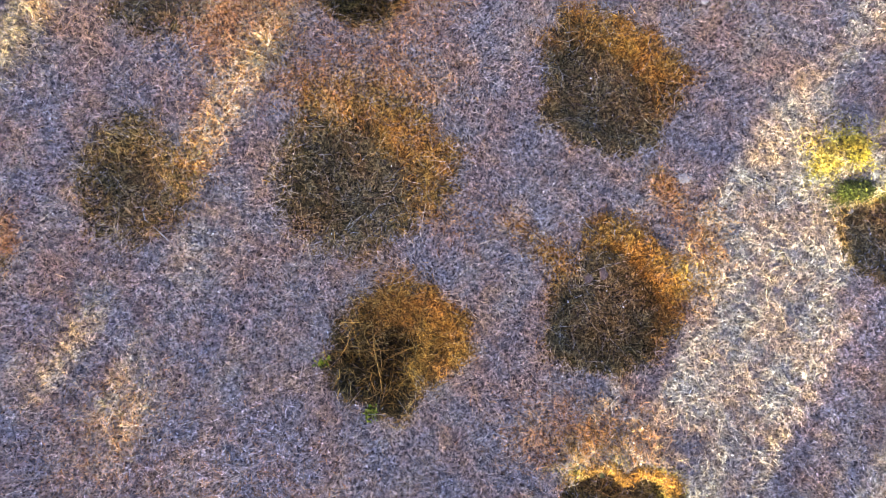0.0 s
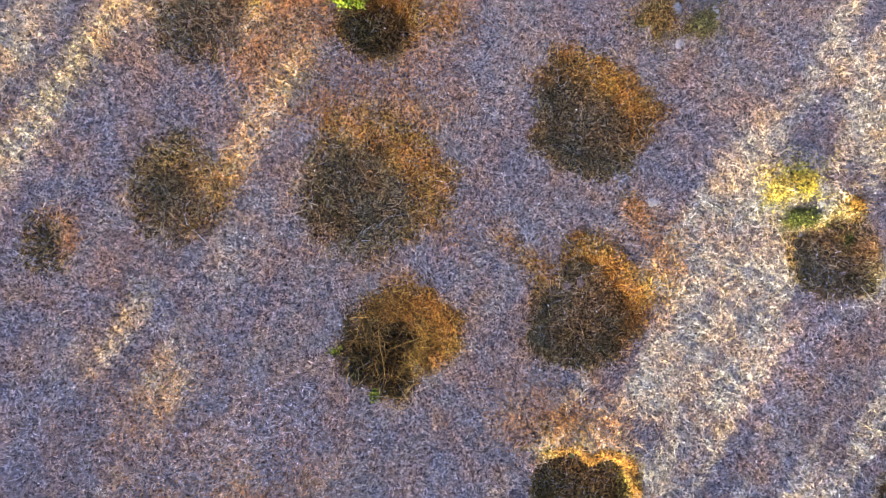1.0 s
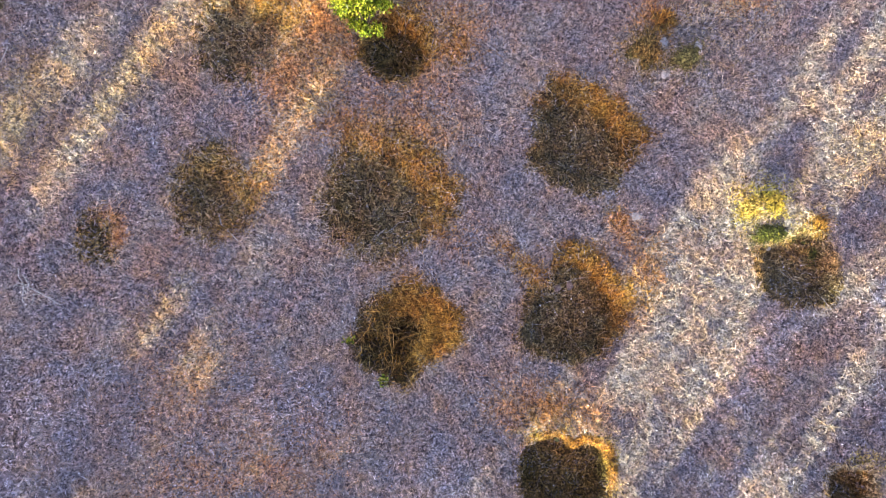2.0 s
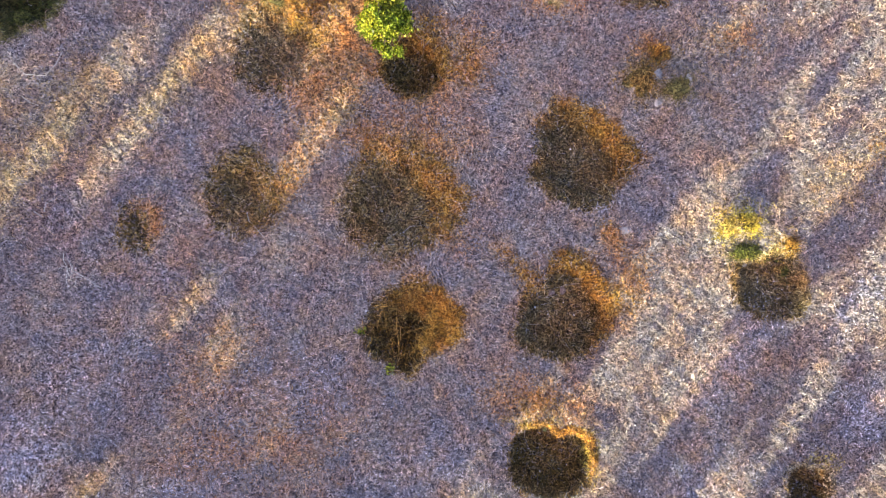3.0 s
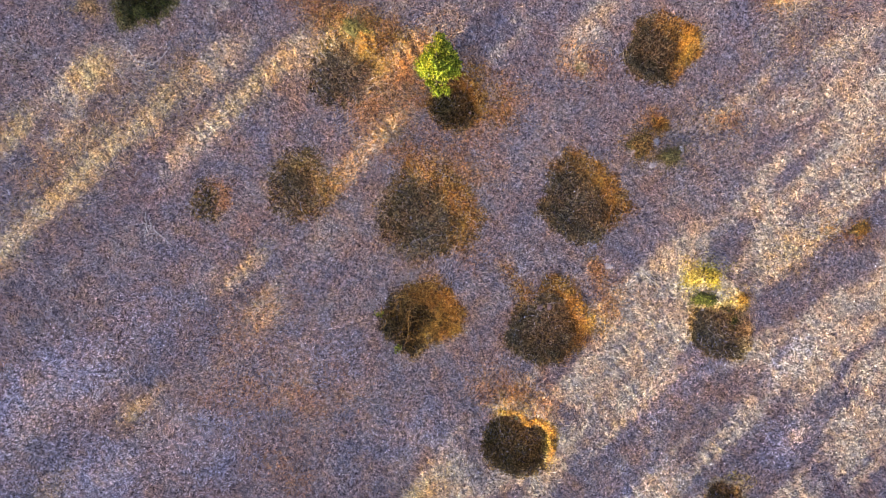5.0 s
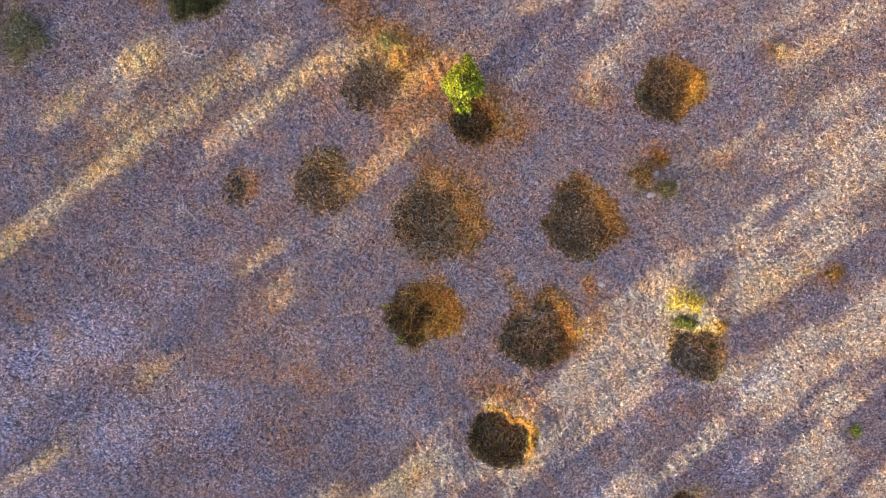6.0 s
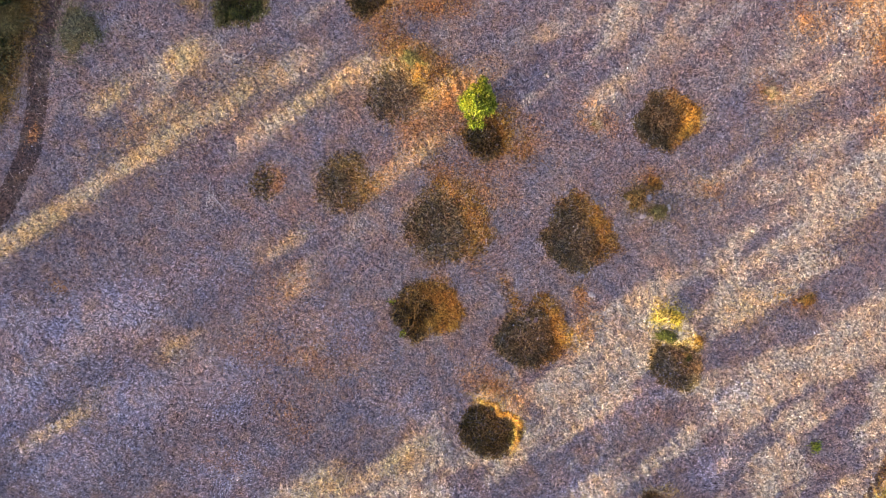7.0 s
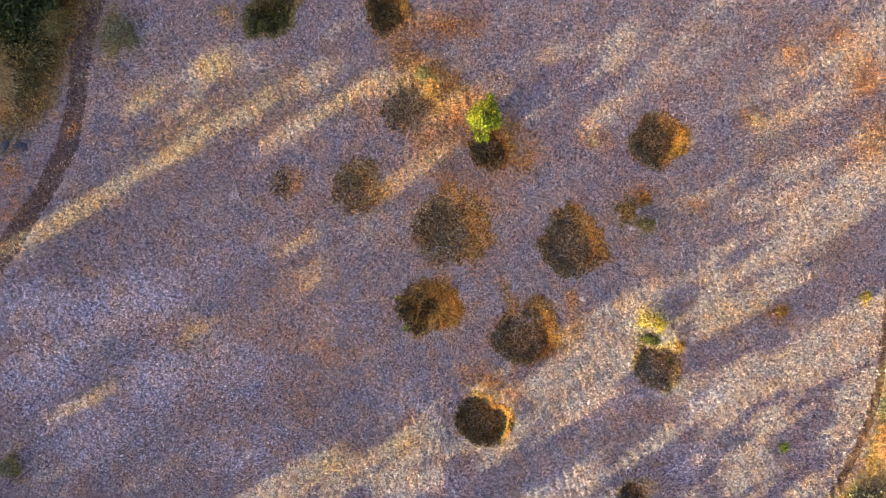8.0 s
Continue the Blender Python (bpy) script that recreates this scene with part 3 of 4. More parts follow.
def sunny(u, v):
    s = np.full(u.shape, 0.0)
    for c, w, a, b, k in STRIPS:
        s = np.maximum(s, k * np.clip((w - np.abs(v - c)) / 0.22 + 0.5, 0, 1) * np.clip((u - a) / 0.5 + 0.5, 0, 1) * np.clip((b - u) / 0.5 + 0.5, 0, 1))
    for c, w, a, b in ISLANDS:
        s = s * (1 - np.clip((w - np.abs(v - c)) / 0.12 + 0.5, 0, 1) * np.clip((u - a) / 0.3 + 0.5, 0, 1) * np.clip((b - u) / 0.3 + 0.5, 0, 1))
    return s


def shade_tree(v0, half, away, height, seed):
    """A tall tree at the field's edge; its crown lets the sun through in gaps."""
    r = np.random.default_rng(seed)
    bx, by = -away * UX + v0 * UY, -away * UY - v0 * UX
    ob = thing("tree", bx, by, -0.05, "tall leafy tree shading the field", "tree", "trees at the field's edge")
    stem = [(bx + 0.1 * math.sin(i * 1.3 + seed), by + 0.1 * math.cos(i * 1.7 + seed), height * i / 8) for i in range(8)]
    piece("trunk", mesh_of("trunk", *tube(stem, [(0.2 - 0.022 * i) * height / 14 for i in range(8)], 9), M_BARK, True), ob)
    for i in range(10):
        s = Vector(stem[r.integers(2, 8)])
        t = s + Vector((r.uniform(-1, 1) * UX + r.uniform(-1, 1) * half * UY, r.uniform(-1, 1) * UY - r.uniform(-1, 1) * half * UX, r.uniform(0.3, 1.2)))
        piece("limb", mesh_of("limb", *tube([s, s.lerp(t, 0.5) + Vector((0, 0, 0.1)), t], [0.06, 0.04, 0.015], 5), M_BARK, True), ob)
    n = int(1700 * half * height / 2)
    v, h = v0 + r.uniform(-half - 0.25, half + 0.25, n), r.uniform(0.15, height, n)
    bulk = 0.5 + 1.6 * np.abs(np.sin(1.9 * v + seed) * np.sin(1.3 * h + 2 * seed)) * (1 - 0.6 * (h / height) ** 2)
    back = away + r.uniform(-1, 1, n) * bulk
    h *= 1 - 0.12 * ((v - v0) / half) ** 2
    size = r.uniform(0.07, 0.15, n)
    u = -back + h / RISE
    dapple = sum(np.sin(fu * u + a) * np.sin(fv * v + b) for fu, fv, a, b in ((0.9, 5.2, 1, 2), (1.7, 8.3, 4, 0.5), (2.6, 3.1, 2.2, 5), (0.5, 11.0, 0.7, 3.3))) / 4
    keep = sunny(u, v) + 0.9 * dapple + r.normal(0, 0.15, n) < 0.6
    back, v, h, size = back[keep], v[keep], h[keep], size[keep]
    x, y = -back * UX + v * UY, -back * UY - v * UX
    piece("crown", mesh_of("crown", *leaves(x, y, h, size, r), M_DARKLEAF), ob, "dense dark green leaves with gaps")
    return ob


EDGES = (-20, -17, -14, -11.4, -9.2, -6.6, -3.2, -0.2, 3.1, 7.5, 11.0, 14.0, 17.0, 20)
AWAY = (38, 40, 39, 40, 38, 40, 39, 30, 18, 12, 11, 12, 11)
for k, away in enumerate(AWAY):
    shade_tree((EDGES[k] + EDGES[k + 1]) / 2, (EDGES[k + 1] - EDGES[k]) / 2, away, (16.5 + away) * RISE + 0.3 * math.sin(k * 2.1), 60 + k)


# ---- loose grass ----
def field_points(n, r, half_x=13.6, half_y=8.2):
    a = radians(26.0)
    px, py = r.uniform(-half_x, half_x, n), r.uniform(-half_y, half_y, n)
    return -0.9 + px * math.cos(a) - py * math.sin(a), 0.9 + px * math.sin(a) + py * math.cos(a)


def outside_pits(x, y, share=0.02):
    r = np.random.default_rng(len(x))
    keep = (from_line(x, y, FOOTPATH) > 0.33 * r.uniform(0.6, 1.15, len(x))) | (r.uniform(0, 1, len(x)) < 0.04)
    keep &= from_line(x, y, NARROW) > 0.13 * r.uniform(0.75, 1.15, len(x))
    for p in PITS.values():
        keep &= (p.near(x, y)[0] > 1.0 - p.soft * r.uniform(0, 1, len(x)) ** 1.6) | (r.uniform(0, 1, len(x)) < share)
    return keep


def mat_of_stalks(x, y, r, lo, hi, wlo, whi, lift, up=0.0):
    n = len(x)
    return strands(x, y, top(x, y) - 0.004 + up, r.uniform(0, math.tau, n), lo + (hi - lo) * r.beta(1.4, 2.6, n), r.uniform(wlo, whi, n), r.uniform(0, 0.2, n), r.uniform(-0.03, lift, n), r.uniform(-0.24, 0.24, n))


def field_and_middle(n_field, n_middle, r, share=0.02):
    """Places over the whole field, with more in the middle, where the eye comes nearest."""
    x, y = field_points(n_field, r)
    x2, y2 = r.uniform(-6.8, 6.8, n_middle), r.uniform(-4.6, 4.9, n_middle)
    x, y = np.concatenate([x, x2]), np.concatenate([y, y2])
    k = outside_pits(x, y, share)
    return x[k], y[k]


r = np.random.default_rng(5)
x, y = field_and_middle(520000, 150000, r)
n = len(x)
v, f = needles(x, y, top(x, y) + 0.002, r.uniform(0, math.tau, n), r.uniform(0.025, 0.1, n), r.uniform(0.007, 0.014, n), np.abs(r.normal(0, 0.22, n)))
tagged(new("dry_grass", mesh_of("dry_grass", v, f, M_STRAW)), "loose dry purplish-brown grass stalks lying on the field", "grass", kind="stuff")

# bunches of short blades, each leaning out from its own root
x, y = field_and_middle(26000, 8000, r)
blades = 11
h, n = r.uniform(0, math.tau, (len(x), blades)), len(x) * blades
out, tall = r.uniform(0.01, 0.05, (len(x), blades)), r.uniform(0.5, 1.3, len(x))[:, None] * np.ones(blades)
bx, by = (x[:, None] + out * np.cos(h)).ravel(), (y[:, None] + out * np.sin(h)).ravel()
v, f = needles(bx, by, top(bx, by), h.ravel(), tall.ravel() * r.uniform(0.05, 0.11, n), r.uniform(0.008, 0.015, n), r.uniform(0.25, 0.9, n))
tagged(new("grass_bunches", mesh_of("grass_bunches", v, f, M_STRAW)), "small bunches of dry pale grass all over the field", "grass", kind="stuff")

x, y = field_and_middle(60000, 34000, r, 0.05)
v, f = mat_of_stalks(x, y, r, 0.08, 0.34, 0.004, 0.0078, 0.12, 0.012)
tagged(new("matted_stalks", mesh_of("matted_stalks", v, f, M_STRAW)), "curved dry stalks matted over the grass", "grass", kind="stuff")
x, y = field_and_middle(16000, 13000, r, 0.4)
v, f = mat_of_stalks(x, y, r, 0.16, 0.7, 0.0032, 0.0062, 0.09, 0.018)
tagged(new("long_stalks", mesh_of("long_stalks", v, f, M_STEM)), "long tan dry stems strewn over the grass", "grass", kind="stuff")


# the dark flecks paint shadowed gaps between the grass stalks
for name, n, mat, lab in (("pale_chip", 7000, M_BLEACHED, "tiny pale chips scattered in the grass"), ("shade_fleck", 30000, M_GAPSHADE, "tiny dark flecks painting shaded gaps in the grass")):
    x, y = field_points(n, r)
    tagged(new(name, mesh_of(name, *leaves(x, y, top(x, y) + 0.03, r.uniform(0.008, 0.026, n), r), mat)), lab, "litter", kind="stuff")


# ---- rusty litter in patches ----
def patch_of(name, spots, mat, label, category, per=1600, lo=0.05, hi=0.2, lift=0.3, seed=3, up=0.0, straight=False):
    r = np.random.default_rng(seed)
    xs, ys = [], []
    for x, y, rx, ry, turn, dense in spots:
        n = int(1.35 * per * rx * ry * dense)
        px, py = rx * r.normal(0, 0.5, n), ry * r.normal(0, 0.5, n)
        c, s = math.cos(radians(turn)), math.sin(radians(turn))
        xs.append(x + px * c - py * s), ys.append(y + px * s + py * c)
    x, y = np.concatenate(xs), np.concatenate(ys)
    if straight:
        n = len(x)
        v, f = needles(x, y, top(x, y) + up, r.uniform(0, math.tau, n), lo + (hi - lo) * r.beta(1.4, 2.6, n), r.uniform(0.008, 0.015, n), np.abs(r.normal(0, lift, n)))
    else:
        v, f = mat_of_stalks(x, y, r, lo, hi, 0.004, 0.0085, lift, up)
    return tagged(new(name, mesh_of(name, v, f, mat)), label, category, kind="stuff")


patch_of("bracken_litter", [
    # (-2.9, 1.9) tints the sunlit strip beside the side pit orange
    (-2.3, 4.2, 0.7, 1.3, -30, 3.2), (-3.9, 5.15, 1.0, 0.45, 0, 1.2), (0.05, 4.35, 0.7, 0.6, 0, 0.9), (-2.9, 1.9, 0.35, 0.9, -20, 1.0), (1.9, -1.95, 1.0, 0.6, 0, 0.9),
    (3.1, 1.22, 0.2, 0.4, 30, 1.2), (-5.55, 0.6, 0.3, 0.4, 0, 0.35), (3.55, 0.7, 0.5, 0.5, 0, 0.8), (4.9, 5.1, 0.5, 0.4, 0, 0.3), (1.6, 5.6, 0.7, 0.5, 0, 0.5), (-1.0, 2.6, 1.2, 0.5, 0, 1.0), (-0.6, 3.2, 0.9, 0.5, 0, 0.5),
    (8.0, 3.4, 0.35, 0.3, 0, 0.3), (3.45, 4.7, 0.4, 0.4, 0, 0.9), (-2.6, 3.2, 0.5, 0.8, -30, 0.6), (-3.85, 6.5, 1.3, 0.5, 27, 0.9), (-4.8, 5.7, 0.6, 0.6, 0, 0.8),
    (5.3, 8.1, 0.5, 0.4, 0, 0.9), (7.5, 10.6, 0.8, 0.8, 0, 0.6), (8.6, 9.2, 0.8, 1.0, 0, 0.6), (8.54, 3.6, 0.3, 0.25, 30, 0.4), (-2.9, -4.95, 0.6, 0.4, 0, 0.3), (-9.7, -4.4, 0.35, 0.25, 0, 0.9),
    (-2.2, -5.2, 0.5, 0.35, 40, 0.35), (-3.6, -6.8, 0.8, 0.5, 0, 0.25), (-4.2, -2.0, 1.2, 0.8, 30, 0.25), (5.5, 10.2, 0.8, 0.6, 0, 0.6), (5.2, 5.2, 0.4, 0.3, 0, 0.5), (6.4, 11.3, 0.8, 0.6, 0, 0.6),
    (-2.5, -3.2, 1.6, 1.2, 30, 0.25), (-4.0, -3.6, 1.2, 0.8, 30, 0.25), (-9.5, 0.3, 1.2, 0.35, 45, 0.15), (-12.9, -4.2, 0.5, 0.6, 0, 0.6), (0.4, 0.8, 0.5, 0.4, 0, 0.3), (-13.0, -2.8, 0.4, 0.5, 0, 1.0), (-11.95, -1.0, 0.2, 0.35, 0, 0.5), (-12.4, -3.6, 0.3, 0.8, 0, 0.5),
], M_RUST, "rusty orange bracken litter in patches on the grass", "litter", 3400, up=0.022)


# ---- tangled brush in the deep pit ----
def brush_pile():
    p = PITS["brushy"]
    r = np.random.default_rng(41)
    ob = thing("brush_pile", p.x, p.y, float(top(np.float64(p.x), np.float64(p.y))), "tangle of dry ochre stalks and twigs in a pit", "brush")
    for name, n, bias, mat, lab in (("ochre_tangle", 5200, 2.2, M_OCHRE, "ochre dry stalks"), ("tan_tangle", 1300, 0.0, M_BROWN, "pale brown dry stalks")):
        a = r.vonmises(radians(35) - p.turn, bias, n) if bias else r.uniform(0, math.tau, n)
        q = np.sqrt(r.uniform(0.2 if bias else 0.02, 1.05, n))
        x, y = p.at(q, a)
        z = swell(x, y) - p.drop(x, y) * r.uniform(0.05, 0.85, n) + 0.03
        v, f = strands(x, y, z, r.uniform(0, math.tau, n), 0.1 + 0.5 * r.beta(1.3, 3, n), r.uniform(0.004, 0.008, n), r.uniform(-0.1, 0.3, n), r.uniform(-0.4, 0.4, n), r.uniform(-0.3, 0.3, n))
        piece(name, mesh_of(name, v, f, mat), ob, lab, "stuff")
    for k in range(4):
        a = r.uniform(0, math.tau)
        x0, y0 = p.at(0.95, a)
        x1, y1 = p.at(0.6, a + r.uniform(2.2, 3.6))
        z0, z1 = float(swell(x0, y0)) + 0.04, float(swell(x1, y1)) - p.depth * 0.4
        m = Vector(((x0 + x1) / 2 + r.uniform(-0.1, 0.1), (y0 + y1) / 2, (z0 + z1) / 2 + 0.1))
        piece("twig", mesh_of("twig", *tube([(x0, y0, z0), m, (x1, y1, z1)], [0.006, 0.005, 0.003], 6), M_BROWN, True), ob)
    piece("stem", mesh_of("stem", *tube([(-0.74, -0.5, 0.02), (-0.7, -0.85, 0.05), (-0.62, -1.2, 0.06), (-0.6, -1.42, 0.04)], [0.006, 0.01, 0.009, 0.005], 7), M_BROWN, True), ob, "thick tan dead stem")
    for (x, y) in ((-1.36, -1.0), (-0.76, -1.66)):
        n = 60
        c = r.normal(0, 0.05, (n, 3))
        piece("sprig", mesh_of("sprig", *leaves(x + c[:, 0], y + c[:, 1], float(swell(np.float64(x), np.float64(y))) + 0.05 + 0.5 * c[:, 2], r.uniform(0.02, 0.05, n), r), M_LEAF), ob, "a few fresh green leaves", "stuff")
    return ob


brush_pile()


# ---- tussocks ----
def tussock(x, y, rx, ry, h, mat, label, seed, turn=0, count=1400, core=None, size=0.13):
    """A mound of moss and grass: an uneven core under a coat of blades."""
    r = np.random.default_rng(seed)
    z = float(top(np.float64(x), np.float64(y)))
    ob = thing("tussock", x, y, z, label, "tussock")
    a, q = np.meshgrid(np.linspace(0, math.tau, 28, endpoint=False), np.linspace(0.02, 1, 10), indexing="ij")
    wob = 0.72 + 0.18 * np.sin(3 * a + seed) + 0.1 * np.sin(5 * a + 2 * seed)
    c, s = math.cos(radians(turn)), math.sin(radians(turn))

    def spot(a, q):
        px, py = rx * q * np.cos(a), ry * q * np.sin(a)
        return x + px * c - py * s, y + px * s + py * c
    X1, Y1 = spot(a, q * wob)
    Z1 = np.where(q > 0.99, np.minimum(top(X1, Y1), z) - 0.03, z + h * (1 - q ** 2.2) * (0.85 + 0.2 * np.sin(5 * X1 + seed) * np.cos(6 * Y1)))
    piece("mound", mesh_of("mound", np.stack([X1, Y1, Z1], -1).reshape(-1, 3), grid_faces(28, 10, True), core or M_MOUND, True), ob)
    a, q = r.uniform(0, math.tau, count), np.abs(r.normal(0, 0.62, count))
    q = q * (1 + 0.3 * np.sin(3 * a + seed) + 0.25 * np.sin(5 * a + 2 * seed) + 0.15 * np.sin(9 * a))
    px, py = spot(a, q)
    pz = np.maximum(z + h * np.maximum(1 - q ** 2.2, 0) * 0.95, top(px, py))
    n = count
    v, f = strands(px, py, pz, a + radians(turn) + r.normal(0, 0.9, n), r.uniform(0.4, 1.2, n) * size, r.uniform(0.006, 0.011, n), r.uniform(0.05, 0.4, n), r.uniform(-0.2, 0.7, n), r.uniform(-0.2, 0.2, n))
    piece("coat", mesh_of("coat", v, f, mat), ob, "", "stuff")
    return ob


tussock(5.56, 1.8, 0.24, 0.28, 0.08, M_BRIGHTMOSS, "sunlit yellow moss on a heap beside a pit", 51, 30, 3600, None, 0.045)
tussock(5.22, 1.62, 0.26, 0.22, 0.05, M_GOLD, "low golden grass cushion beside yellow moss", 52, 20, 2200, None, 0.06)
tussock(5.58, 1.2, 0.36, 0.19, 0.12, M_MOSS, "dark green mossy clump on a pit's rim", 53, 10, 3400, None, 0.05)
tussock(6.36, 1.44, 0.22, 0.16, 0.07, M_OCHRE, "brown ochre moss on a heap beside a pit", 54, -30, 1800, None, 0.05)
tussock(6.5, 0.95, 0.1, 0.16, 0.05, M_MOSS, "small mossy clump at a pit's side", 69, 0, 700, None, 0.05)
tussock(3.3, 4.15, 0.32, 0.36, 0.1, M_BROWN, "brown tussock beside bare stones", 55, 0, 2600, None, 0.08)
tussock(3.98, 4.05, 0.3, 0.2, 0.12, M_OLIVE, "olive tussock beside bare stones", 56, 25, 2600, None, 0.06)
tussock(3.62, 4.7, 0.28, 0.24, 0.12, M_OCHRE, "low brown tussock near bare stones", 57, 0, 600)
tussock(-11.9, 2.1, 0.75, 0.8, 0.14, M_HERB, "grey-green herb clump beside the footpath", 58, 10, 3400, None, 0.16)
tussock(-9.15, -10.4, 0.42, 0.36, 0.25, M_HERB, "small green herb clump in the grass", 59, 0, 900)
tussock(10.48, 5.06, 0.18, 0.22, 0.14, M_YELLOW, "small yellow tuft in the grass", 60, 0, 400)
tussock(10.4, 0.2, 0.12, 0.16, 0.14, M_LEAF, "small bright green tuft", 62, 0, 260)
tussock(8.54, 3.6, 0.28, 0.2, 0.16, M_OCHRE, "low ochre tuft in the grass", 63, 50, 500)
tussock(-3.5, 5.05, 0.42, 0.22, 0.1, M_OLIVE, "olive tufts along a pit's edge", 64, 0, 700)
tussock(-8.42, 4.2, 0.32, 0.26, 0.3, M_MOSS, "dark olive clump in an overgrown hollow", 65, 0, 900)
tussock(5.32, 8.1, 0.24, 0.2, 0.12, M_TAWNY, "small tawny tuft in rusty litter", 66, 0, 400)
tussock(1.62, 5.5, 0.16, 0.14, 0.1, M_TAWNY, "small pale tuft in the grass", 67, 0, 300)
tussock(-9.45, 4.02, 0.34, 0.24, 0.12, M_TAWNY, "pale tawny tussock in the grass", 68, 30, 1500, None, 0.1)


# ---- stones ----
def on(x, y):
    return float(top(np.float64(x), np.float64(y)))


boulder("stone", 2.17, 0.06, on(2.17, 0.06), 0.075, 0.06, 0.045, M_PINKSTONE, 1, "pinkish rounded stone at the wall of a pit")
boulder("stone", 2.37, 0.12, on(2.37, 0.12), 0.08, 0.07, 0.045, M_PINKSTONE, 2, "pinkish rounded stone at the wall of a pit")
boulder("stone", 1.95, 0.62, on(1.95, 0.62), 0.10, 0.085, 0.03, M_PINKSTONE, 3, "flat greyish pink stone at a pit's rim")
boulder("stone", 2.84, 0.55, on(2.84, 0.55), 0.08, 0.06, 0.03, M_PINKSTONE, 4, "flat greyish pink stone at a pit's rim")
boulder("stone", -1.37, 2.36, on(-1.37, 2.36), 0.07, 0.05, 0.035, M_PINKSTONE, 5, "brownish stone on a pit's rim")
boulder("stone", 0.06, 1.72, on(0.06, 1.72), 0.05, 0.04, 0.03, M_GREYSTONE, 6, "greyish stone on a pit's rim")
boulder("stone", -1.25, 1.3, on(-1.25, 1.3), 0.035, 0.03, 0.02, M_STONE, 7, "small pale pebble on the pit floor")
boulder("stone", 3.36, 1.38, on(3.36, 1.38), 0.09, 0.07, 0.03, M_GREYSTONE, 8, "greyish lichened stone in the grass")
boulder("stone", 5.9, 1.42, on(5.9, 1.42), 0.07, 0.05, 0.04, M_GREYSTONE, 9, "pale stone between two tussocks")
boulder("stone", 5.72, 0.98, on(5.72, 0.98), 0.05, 0.045, 0.04, M_GREYSTONE, 10, "pale stone on a pit's rim")
boulder("stone", 3.62, 4.3, on(3.62, 4.3), 0.09, 0.1, 0.06, M_GREYSTONE, 11, "bare grey stone among tussocks")
boulder("stone", 4.22, 4.28, on(4.22, 4.28), 0.05, 0.1, 0.1, M_STONE, 12, "upright pale stone among tussocks")
boulder("stone", 3.7, 3.82, on(3.7, 3.82), 0.1, 0.07, 0.04, M_GREYSTONE, 13, "flat pale stone below tussocks")
boulder("stone", 3.18, -2.6, on(3.18, -2.6), 0.07, 0.05, 0.03, M_PINKSTONE, 15, "brownish stone in sunlit grass")
boulder("stone", 2.31, -2.57, on(2.31, -2.57), 0.06, 0.05, 0.03, M_LICHEN, 18, "small round green lichened stone in a pit")
boulder("stone", -13.1, -2.04, on(-13.1, -2.04), 0.2, 0.12, 0.1, M_DARKSTONE, 16, "smooth black stone beside the footpath")
boulder("stone", -13.5, -2.24, on(-13.5, -2.24), 0.22, 0.11, 0.09, M_DARKSTONE, 17, "smooth black stone beside the footpath")


# ---- twigs ----
def stick(line, radius, mat, label, name="stick"):
    pts = [(x, y, on(x, y) + radius + 0.025 + 0.015 * (i % 2)) for i, (x, y) in enumerate(line)]
    ob = new(name, mesh_of(name, *tube(pts, [radius * (1 - 0.5 * i / len(pts)) for i in range(len(pts))], 6), mat, True))
    return tagged(ob, label, "stick")


stick([(-3.76, 0.98), (-3.66, 0.82), (-3.5, 0.7), (-3.34, 0.55)], 0.009, M_DRIFTWOOD, "pale curved stick lying across a pit's edge")
stick([(1.0, 0.92), (1.25, 0.72), (1.55, 0.48)], 0.009, M_STEM, "pale straight stalk lying by a pit")
stick([(0.62, 0.5), (0.8, 0.56), (0.95, 0.6)], 0.01, M_STEM, "short pale stalk on the grass")
stick([(-8.3, 3.3), (-8.05, 3.1), (-7.7, 3.12), (-7.5, 3.35), (-7.4, 3.6)], 0.009, M_DRIFTWOOD, "bent grey stick on the grass")
stick([(-8.1, 2.7), (-7.95, 2.6), (-7.75, 2.55)], 0.008, M_DRIFTWOOD, "short grey stick on the grass")
stick([(6.4, -1.75), (6.75, -1.95), (7.1, -2.0), (7.4, -1.95)], 0.008, M_STEM, "long thin pale stalk on the grass")


def twig_pile(x, y, reach, count, mat, label, seed, height=0.25):
    r = np.random.default_rng(seed)
    ob = thing("twig_pile", x, y, on(x, y), label, "twigs")
    for k in range(count):
        a, l = r.uniform(0, math.tau), reach * r.uniform(0.4, 1)
        ox, oy = r.normal(0, reach * 0.25, 2)
        p = [Vector((x + ox + l * t * math.cos(a + 0.5 * t) - l * 0.4 * math.cos(a), y + oy + l * t * math.sin(a + 0.5 * t) - l * 0.4 * math.sin(a), 0)) for t in (0, 0.5, 1)]
        for i, q in enumerate(p):
            q.z = on(q.x, q.y) + 0.02 + height * r.uniform(0, 0.6) * (i != 0)
        piece("twig", mesh_of("twig", *tube(p, [0.014, 0.01, 0.005], 5), mat, True), ob)
    return ob


